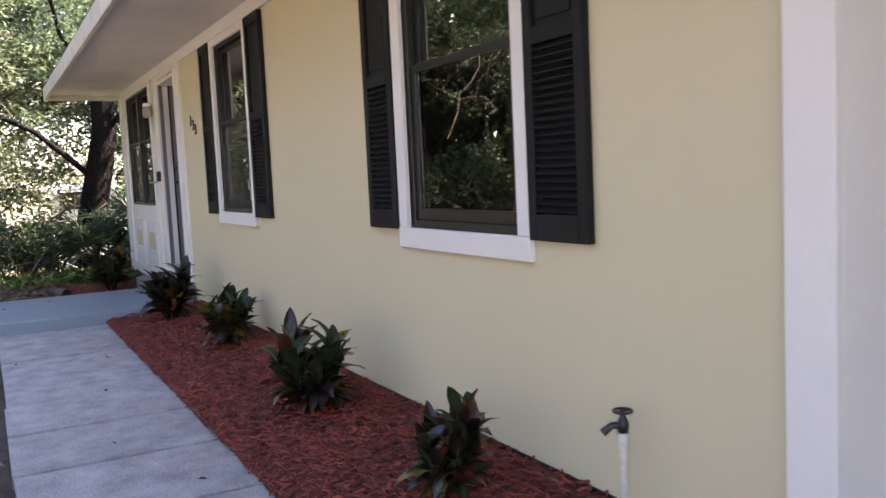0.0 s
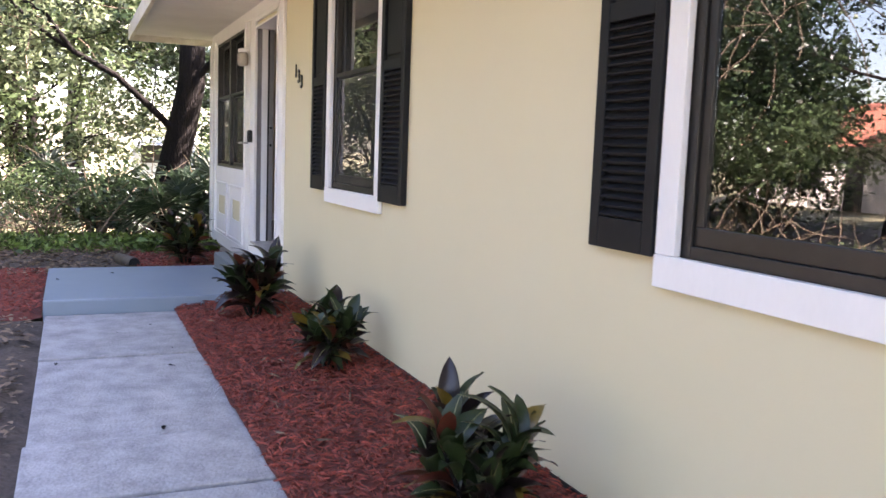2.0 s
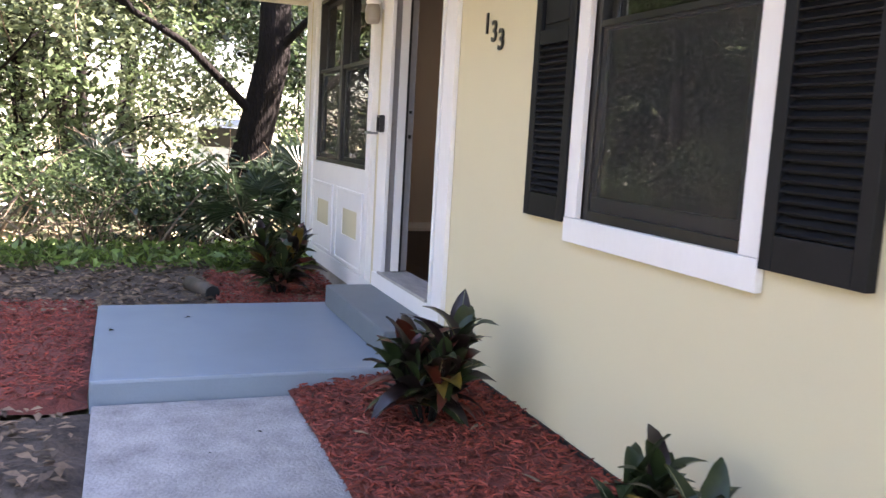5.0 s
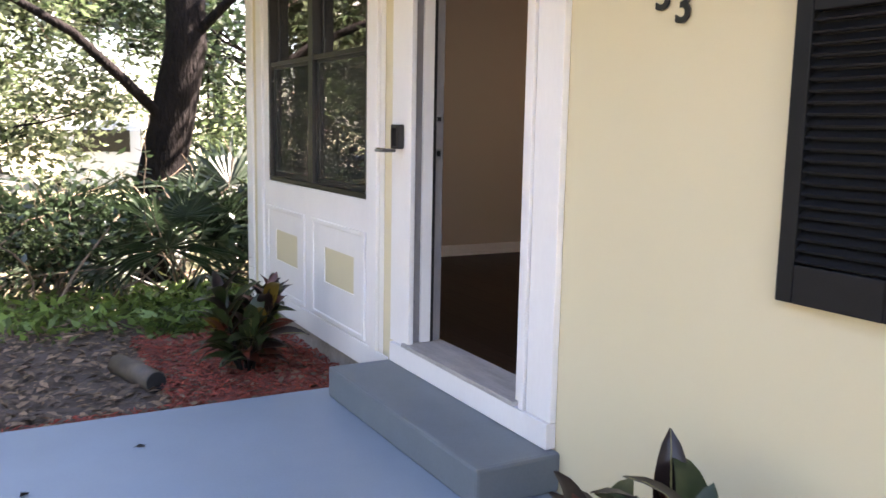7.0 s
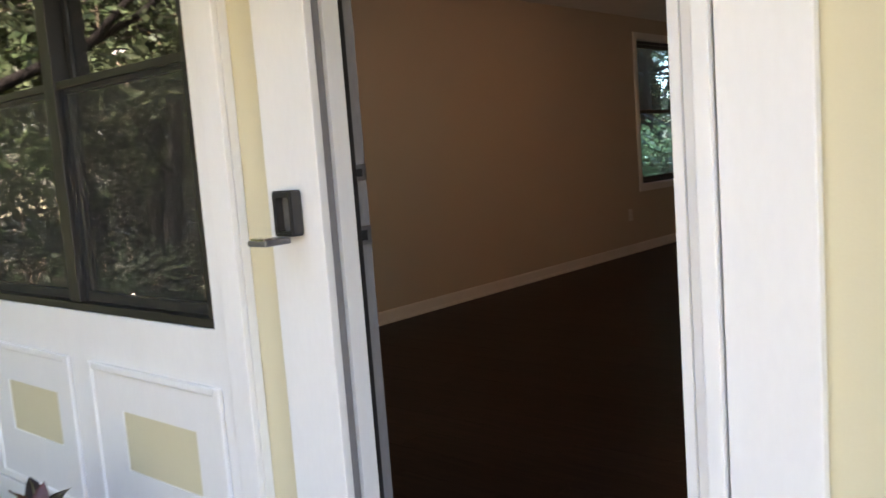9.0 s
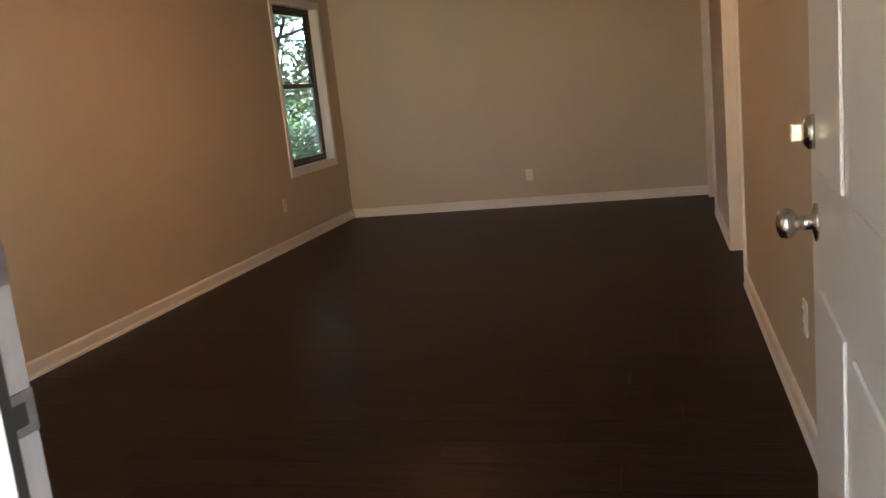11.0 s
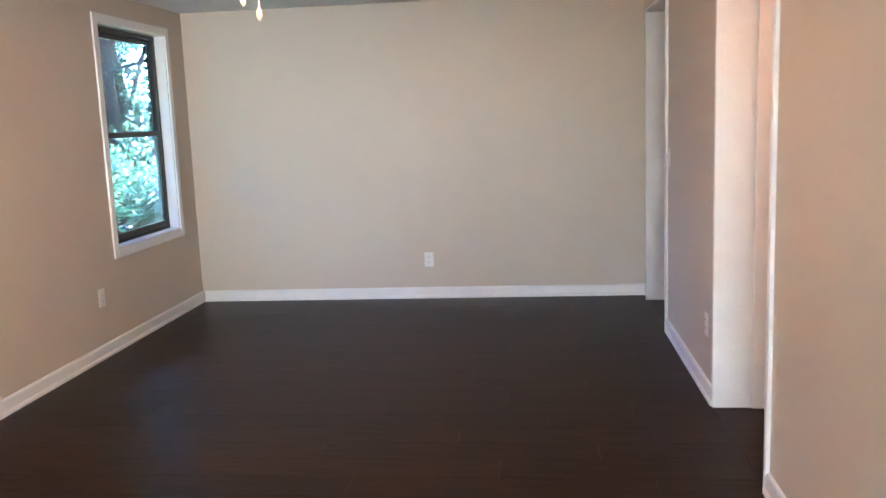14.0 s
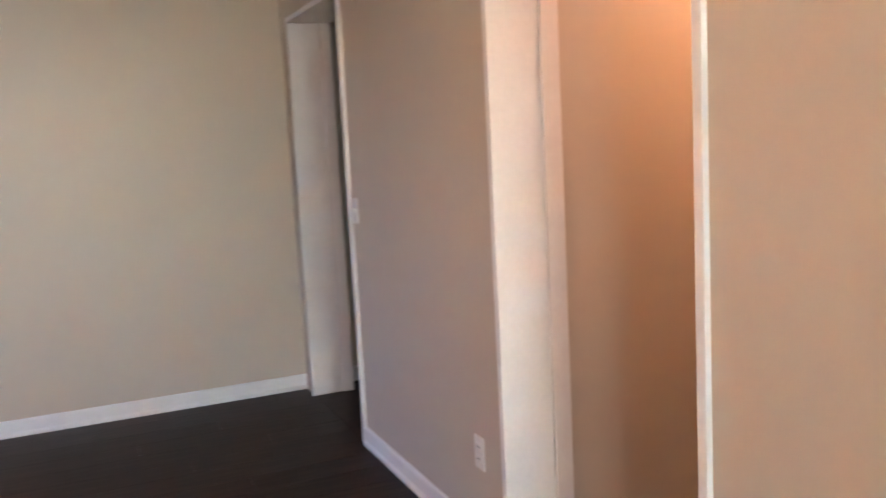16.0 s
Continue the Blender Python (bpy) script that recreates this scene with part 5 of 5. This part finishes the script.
stuff("ground_cover", quads_mesh("ground_cover", leaf_quads(p, 0.11, aspect=0.36, droop=-0.55)), M["grass"], "low bright green ground cover leaves", "ground cover")
p = np.concatenate([scatter(5000, -14, 6, 15.2, 24, -0.46, 0.28), scatter(2600, 5, 13, 14.6, 19, -0.46, 0.3), scatter(5000, -14, -5, 0, 14, -0.44, 0.12)])
stuff("weeds", quads_mesh("weeds", leaf_quads(p, 0.13, aspect=0.3, droop=-0.5)), M["leaf_b"], "patchy weeds under the trees", "weeds")

def flat_leaves(p, size, aspect):
    n = len(p)
    a = rng.uniform(0, 6.283, n)
    d = np.stack([np.cos(a), np.sin(a), rng.normal(0, 0.16, n)], 1)
    u = np.stack([-np.sin(a), np.cos(a), rng.normal(0, 0.16, n)], 1)
    L = size * rng.uniform(0.5, 1.5, (n, 1))
    up = np.array([0, 0, 1.0]) * L * 0.12
    return np.stack([p - d * L / 2, p + u * L * aspect / 2 + up, p + d * L / 2 + up * 0.3, p - u * L * aspect / 2 + up], 1).reshape(-1, 3)


p = np.concatenate([scatter(7000, -5.2, -1.88, 0.5, 10.2, -0.365, 0.03), scatter(7000, -7, -0.1, 12.1, 14.4, -0.358, 0.03), scatter(2200, -8, 2, 14.4, 17.5, -0.42, 0.02)])
stuff("leaf_litter", quads_mesh("leaf_litter", flat_leaves(p, 0.062, 0.45)), M["litter"], "dry brown fallen leaves", "leaf litter")


def chips(p, size):
    """Little splintered wedges: five-cornered prisms out of triangles."""
    n = len(p)
    a = rng.uniform(0, 6.283, n)
    tilt = rng.normal(0, 0.25, n)
    d = np.stack([np.cos(a) * np.cos(tilt), np.sin(a) * np.cos(tilt), np.sin(tilt)], 1)
    u = np.stack([-np.sin(a), np.cos(a), rng.normal(0, 0.3, n)], 1)
    L = size * rng.uniform(0.4, 1.7, (n, 1))
    w = rng.uniform(0.003, 0.009, (n, 1))
    h = np.array([[0, 0, 1.0]]) * rng.uniform(0.003, 0.008, (n, 1))
    A, B, C, D, E = p - d * L / 2, p - d * L / 3 + u * w, p + d * L / 2, p - d * L / 3 - u * w, p + h
    tri = [A, B, E, B, C, E, C, D, E, D, A, E]
    return np.stack(tri, 1).reshape(-1, 3)


p = np.concatenate([sloped(scatter(22000, -0.905, -0.01, 2.2, 10.27, -0.250, 0.024)), scatter(3600, -3.05, -1.86, 10.3, 12.55, -0.344, 0.02), scatter(3600, -1.02, -0.02, 12.02, 13.75, -0.342, 0.022), scatter(700, -2.6, -1.0, 12.0, 12.28, -0.348, 0.018)])
stuff("mulch_chips", quads_mesh("mulch_chips", chips(p, 0.045), 3), M["chip"], "red shredded bark mulch chips", "mulch")
p = np.concatenate([sloped(scatter(60, -0.88, -0.05, 3, 10.25, -0.225, 0.01))])
stuff("pale_chips", quads_mesh("pale_chips", chips(p, 0.06), 3), M["litter"], "pale dry chips on the mulch", "mulch")

# bits on the path and porch
for x, y, z, s in ((-1.35, 9.55, -0.371, 0.03), (-1.12, 9.75, -0.371, 0.025), (-1.1, 8.55, -0.371, 0.035), (-1.72, 8.75, -0.371, 0.03), (-1.25, 7.42, -0.371, 0.035), (-1.36, 6.2, -0.371, 0.035), (-1.1, 5.4, -0.371, 0.05), (-1.74, 11.25, -0.255, 0.04), (-1.3, 11.55, -0.255, 0.03), (-1.05, 9.0, -0.371, 0.025)):
    me = quads_mesh("fallen_leaf", flat_leaves(np.array([[x, y, z + 0.002]]), s * 1.2, 0.5))
    me.materials.append(M["bark"])
    tagged(new("fallen_leaf", me), "small dark curled leaf fallen on concrete", "leaf", "fallen leaves")

# bare twigs and vines in the undergrowth
bm = bmesh.new()
for k in range(300):
    x, y = (rng.uniform(-8.5, 0.6), rng.uniform(14.8, 18.0)) if k < 230 else (rng.uniform(-8.5, -4.2), rng.uniform(11.0, 15.0))
    q = Vector((x, y, -0.42))
    d = Vector((rng.normal() * 0.6, rng.normal() * 0.3, rng.uniform(0.2, 1.0))).normalized()
    pts = [q]
    for j in range(6):
        d = (d + Vector(rng.normal(size=3)) * 0.28 + Vector((0, 0, -0.06))).normalized()
        pts.append(pts[-1] + d * rng.uniform(0.12, 0.35))
    tube(pts, [0.010, 0.009, 0.008, 0.007, 0.006, 0.004, 0.003], 5, bm, False)
for k in range(80):
    x, y = (rng.uniform(-7, -1.5), rng.uniform(16.2, 18.0)) if k < 50 else (rng.uniform(-8, -4.5), rng.uniform(11, 15))
    q = Vector((x, y, rng.uniform(2.6, 4.5)))
    pts = [q]
    d = Vector((rng.normal(), rng.normal() * 0.4, -0.6)).normalized()
    for j in range(7):
        d = (d + Vector(rng.normal(size=3)) * 0.3).normalized()
        pts.append(pts[-1] + d * 0.28)
    tube(pts, 0.008, 5, bm, False)
me = bpy.data.meshes.new("bare_twigs")
bm.to_mesh(me)
bm.free()
stuff("bare_twigs", me, M["twig"], "tangle of bare brown twigs and vines", "twigs")
tw = thing("fallen_branch", (-1.3, 14.8, -0.42), "thin bare branch leaning in the undergrowth", "branch")
part("stick", tube([(-1.45, 14.7, -0.42), (-1.2, 14.9, -0.05), (-0.85, 15.1, 0.35)], [0.014, 0.012, 0.008], 7), M["twig"], tw)


# croton plants
def croton_leaf(name, L, w, bend, wave):
    """A strap leaf, folded along its midrib, with a pale vein."""
    bm = bmesh.new()
    n = 8
    rows = []
    for k in range(n + 1):
        f = k / n
        half = w * math.sin(math.pi * min(1, f * 0.93 + 0.07)) ** 0.7 * (1.0 if f < 1 else 0.0) + 0.0015
        a = bend * f * f
        x, z = L * f * math.cos(a * 0.6), -L * f * math.sin(a * 0.6)
        tw = wave * math.sin(f * 7)
        rows.append([bm.verts.new((x, -half, z + half * 0.45 + tw)), bm.verts.new((x, 0, z)), bm.verts.new((x, half, z + half * 0.45 - tw))])
    for p, q in zip(rows, rows[1:]):
        bm.faces.new((p[0], p[1], q[1], q[0]))
        bm.faces.new((p[1], p[2], q[2], q[1]))
    me = bpy.data.meshes.new(name)
    bm.to_mesh(me)
    bm.free()
    me.polygons.foreach_set("use_smooth", [True] * len(me.polygons))
    return me


def vein_mesh(L, w, bend):
    bm = bmesh.new()
    pts = []
    for k in range(7):
        f = k / 6
        a = bend * f * f
        pts.append((L * f * math.cos(a * 0.6), 0, -L * f * math.sin(a * 0.6) + 0.0015))
    tube(pts, [0.0022, 0.002, 0.002, 0.0018, 0.0015, 0.001, 0.0006], 4, bm, False)
    me = bpy.data.meshes.new("midrib")
    bm.to_mesh(me)
    bm.free()
    me.materials.append(M["vein"])
    return me


LEAVES = {}
SHAPES = [(0.21, 0.034, 0.30, 0.006), (0.19, 0.036, 0.6, 0.008), (0.23, 0.033, 0.85, 0.006), (0.15, 0.030, 0.2, 0.006)]
VEINS = [vein_mesh(*s[:3]) for s in SHAPES]
for mk in ("c_green", "c_dark", "c_red", "c_yellow"):
    for i, s in enumerate(SHAPES):
        me = croton_leaf("leaf", *s)
        me.materials.append(M[mk])
        LEAVES[mk, i] = me


def croton(place, size, n, mix, seed, label):
    r = np.random.default_rng(seed)
    t = thing("croton_plant", place, label, "plant", "crotons along the wall")
    stems = []
    for k in range(7):
        a = k * 0.9 + r.uniform(-0.3, 0.3)
        top = Vector((math.cos(a) * 0.13 * size, math.sin(a) * 0.13 * size, r.uniform(0.14, 0.33) * size))
        o = part("stem", tube([(top.x * 0.15, top.y * 0.15, -0.03), top * 0.55, top], [0.011, 0.009, 0.006], 7), M["bark"])
        o.parent = t
        stems.append(top)
    for k in range(n):
        f = k / n
        top = stems[k % 7]
        low = f < 0.4
        mk = r.choice(["c_red", "c_yellow", "c_dark", "c_green"], p=[0.26, 0.12, 0.34, 0.28]) if low else r.choice(["c_green", "c_dark", "c_red", "c_yellow"], p=mix)
        i = int(r.integers(0, 4))
        o = new("leaf", LEAVES[mk, i])
        o.parent = t
        yaw = k * 137.5 + r.uniform(-20, 20)
        pitch = r.uniform(8, 40) if low else 35 + 48 * f * r.uniform(0.6, 1.1)
        s = size * r.uniform(0.7, 1.1)
        o.matrix_basis = Matrix.Translation(top * (0.25 + 0.75 * f)) @ Matrix.Rotation(radians(yaw), 4, "Z") @ Matrix.Rotation(-radians(pitch), 4, "Y") @ Matrix.Rotation(radians(r.uniform(-25, 25)), 4, "X") @ Matrix.Scale(s, 4)
        if mk in ("c_green", "c_dark") and k % 3 == 0:
            v = new("midrib", VEINS[i])
            v.parent = o
    return t


croton((-0.38, 4.46, -0.305), 0.80, 150, (0.45, 0.35, 0.15, 0.05), 1, "croton with dark green leaves and red-orange lower leaves")
croton((-0.42, 5.86, -0.305), 1.16, 185, (0.65, 0.28, 0.04, 0.03), 2, "full croton with dark green leaves, yellow below")
croton((-0.31, 7.98, -0.290), 1.04, 150, (0.70, 0.20, 0.05, 0.05), 3, "croton with green leaves and pale midribs, yellow below")
croton((-0.42, 9.56, -0.305), 1.27, 170, (0.35, 0.45, 0.20, 0.0), 4, "croton with dark purple and green leaves by the porch")
croton((-0.52, 12.72, -0.345), 1.32, 150, (0.58, 0.22, 0.14, 0.06), 5, "croton with upright dark leaves at the house corner")

# ---- far things ----
def house_far(place, label):
    h = thing("neighbour_house", place, label, "house")
    x, y, z = place
    part("wall", wall_bm("x", x - 3, 0.2, y - 6, y + 6, z, z + 2.5, [(y - 4, y - 2.8, z + 0.9, z + 2.0), (y + 1.5, y + 2.7, z + 0.9, z + 2.0), (y - 0.5, y + 0.4, z, z + 2.0)]), M["stucco"], h)
    part("wall", box((x - 9, y - 6, z), (x - 3.2, y + 6, z + 2.5)), M["stucco"], h)
    bm = bmesh.new()
    pr = [(x - 2.2, 2.45), (x - 6, 4.4), (x - 9.8, 2.45)]
    r = [[bm.verts.new((a, yy, z + b)) for a, b in pr] for yy in (y - 6.6, y + 6.6)]
    for i in range(3):
        bm.faces.new((r[0][i], r[0][(i + 1) % 3], r[1][(i + 1) % 3], r[1][i]))
    bm.faces.new(r[0])
    bm.faces.new(r[1][::-1])
    bmesh.ops.recalc_face_normals(bm, faces=bm.faces)
    part("roof", bm, M["redroof"], h, "red tiled roof")
    part("door", box((x - 2.9, y - 0.5, z), (x - 2.84, y + 0.4, z + 2.0)), M["bronze"], h)
    for a, b in ((y - 4, y - 2.8), (y + 1.5, y + 2.7)):
        part("window", box((x - 2.95, a, z + 0.9), (x - 2.9, b, z + 2.0)), M["bronze"], h)
    return h


house_far((-23.0, 27.0, -0.75), "low neighbouring house with red tiled roof")
structure("road", box((-15.5, -60, -0.62), (-10.5, 80, -0.44)), M["asphalt"], "grey asphalt street beyond the yard", "road")


def van(place, turn):
    v = thing("parked_van", place, "pale blue-white van parked beyond the trees", "van")
    bm = bmesh.new()
    pr = [(-2.3, 0.3), (-2.3, 1.75), (-2.1, 1.95), (0.9, 1.95), (1.35, 1.25), (2.25, 1.05), (2.35, 0.45), (2.3, 0.3)]
    r = [[bm.verts.new((a, yy, b)) for a, b in pr] for yy in (-0.9, 0.9)]
    k = len(pr)
    for i in range(k):
        bm.faces.new((r[0][i], r[0][(i + 1) % k], r[1][(i + 1) % k], r[1][i]))
    bm.faces.new(r[0])
    bm.faces.new(r[1][::-1])
    bmesh.ops.recalc_face_normals(bm, faces=bm.faces)
    bmesh.ops.bevel(bm, geom=list(bm.edges), offset=0.06, segments=2, affect="EDGES")
    o = [part("body", bm, M["vanpaint"])]
    for sy in (-0.905, 0.905):
        e = sorted((sy - 0.012, sy + 0.012))
        for a, b in ((-2.0, -1.0), (-0.9, -0.1), (0.0, 0.85)):
            o.append(part("window", box((a, e[0], 1.2), (b, e[1], 1.75), 0.01), M["bronze"]))
    o.append(part("rear_window", box((-2.325, -0.65, 1.15), (-2.29, 0.65, 1.7), 0.01), M["bronze"]))
    for sx in (-1.45, 1.5):
        for sy in (-0.86, 0.86):
            w = part("tyre", lathe([(0.2, -0.1), (0.33, -0.09), (0.34, 0.0), (0.33, 0.09), (0.2, 0.1)], (sx, sy, 0.33), 20, "y"), M["tyre"])
            o.append(w)
    for k in o:
        k.parent = v
    v.rotation_euler.z = radians(turn)
    return v


van((1.35, 33.0, -0.85), 80)

# ---- floor boards ----
floor = thing("floor", (3.8, 12.4, 0), "dark brown wood plank floor", "floor", "", "structure")
PW, PL = 0.182, 1.22


def board_mesh(L):
    bm = box((-PW / 2 + 0.0003, -L / 2 + 0.0003, -0.010), (PW / 2 - 0.0003, L / 2 - 0.0003, 0.0))
    bmesh.ops.bevel(bm, geom=[e for e in bm.edges if all(v.co.z > -0.001 for v in e.verts)], offset=0.0005, segments=1, affect="EDGES")
    me = bpy.data.meshes.new("plank")
    bm.to_mesh(me)
    bm.free()
    me.materials.append(M["wood"])
    return me


BOARDS = {}
def lay(x, ya, yb):
    L = round(yb - ya, 3)
    if L < 0.03:
        return
    if L not in BOARDS:
        BOARDS[L] = board_mesh(L)
    o = new("plank", BOARDS[L])
    o.parent = floor
    o.matrix_parent_inverse = Matrix.Translation((-3.8, -12.4, 0))
    o.location = (x, (ya + yb) / 2, 0.0)


ncol = int((ROOM_B - 0.165) / PW) + 1
for i in range(ncol):
    x = 0.166 + PW * (i + 0.5)
    y = ROOM_R - (0.0, 0.41, 0.82, 0.2, 0.62)[i % 5]
    while y < ROOM_L:
        lay(x, max(y, ROOM_R), min(y + PL, ROOM_L))
        y += PL
structure("floor_hall", box((0.166, 8.0, -0.012), (ROOM_B, ROOM_R - 0.001, -0.0005)), M["wood"], "dark brown wood floor beyond the doorways", "floor")
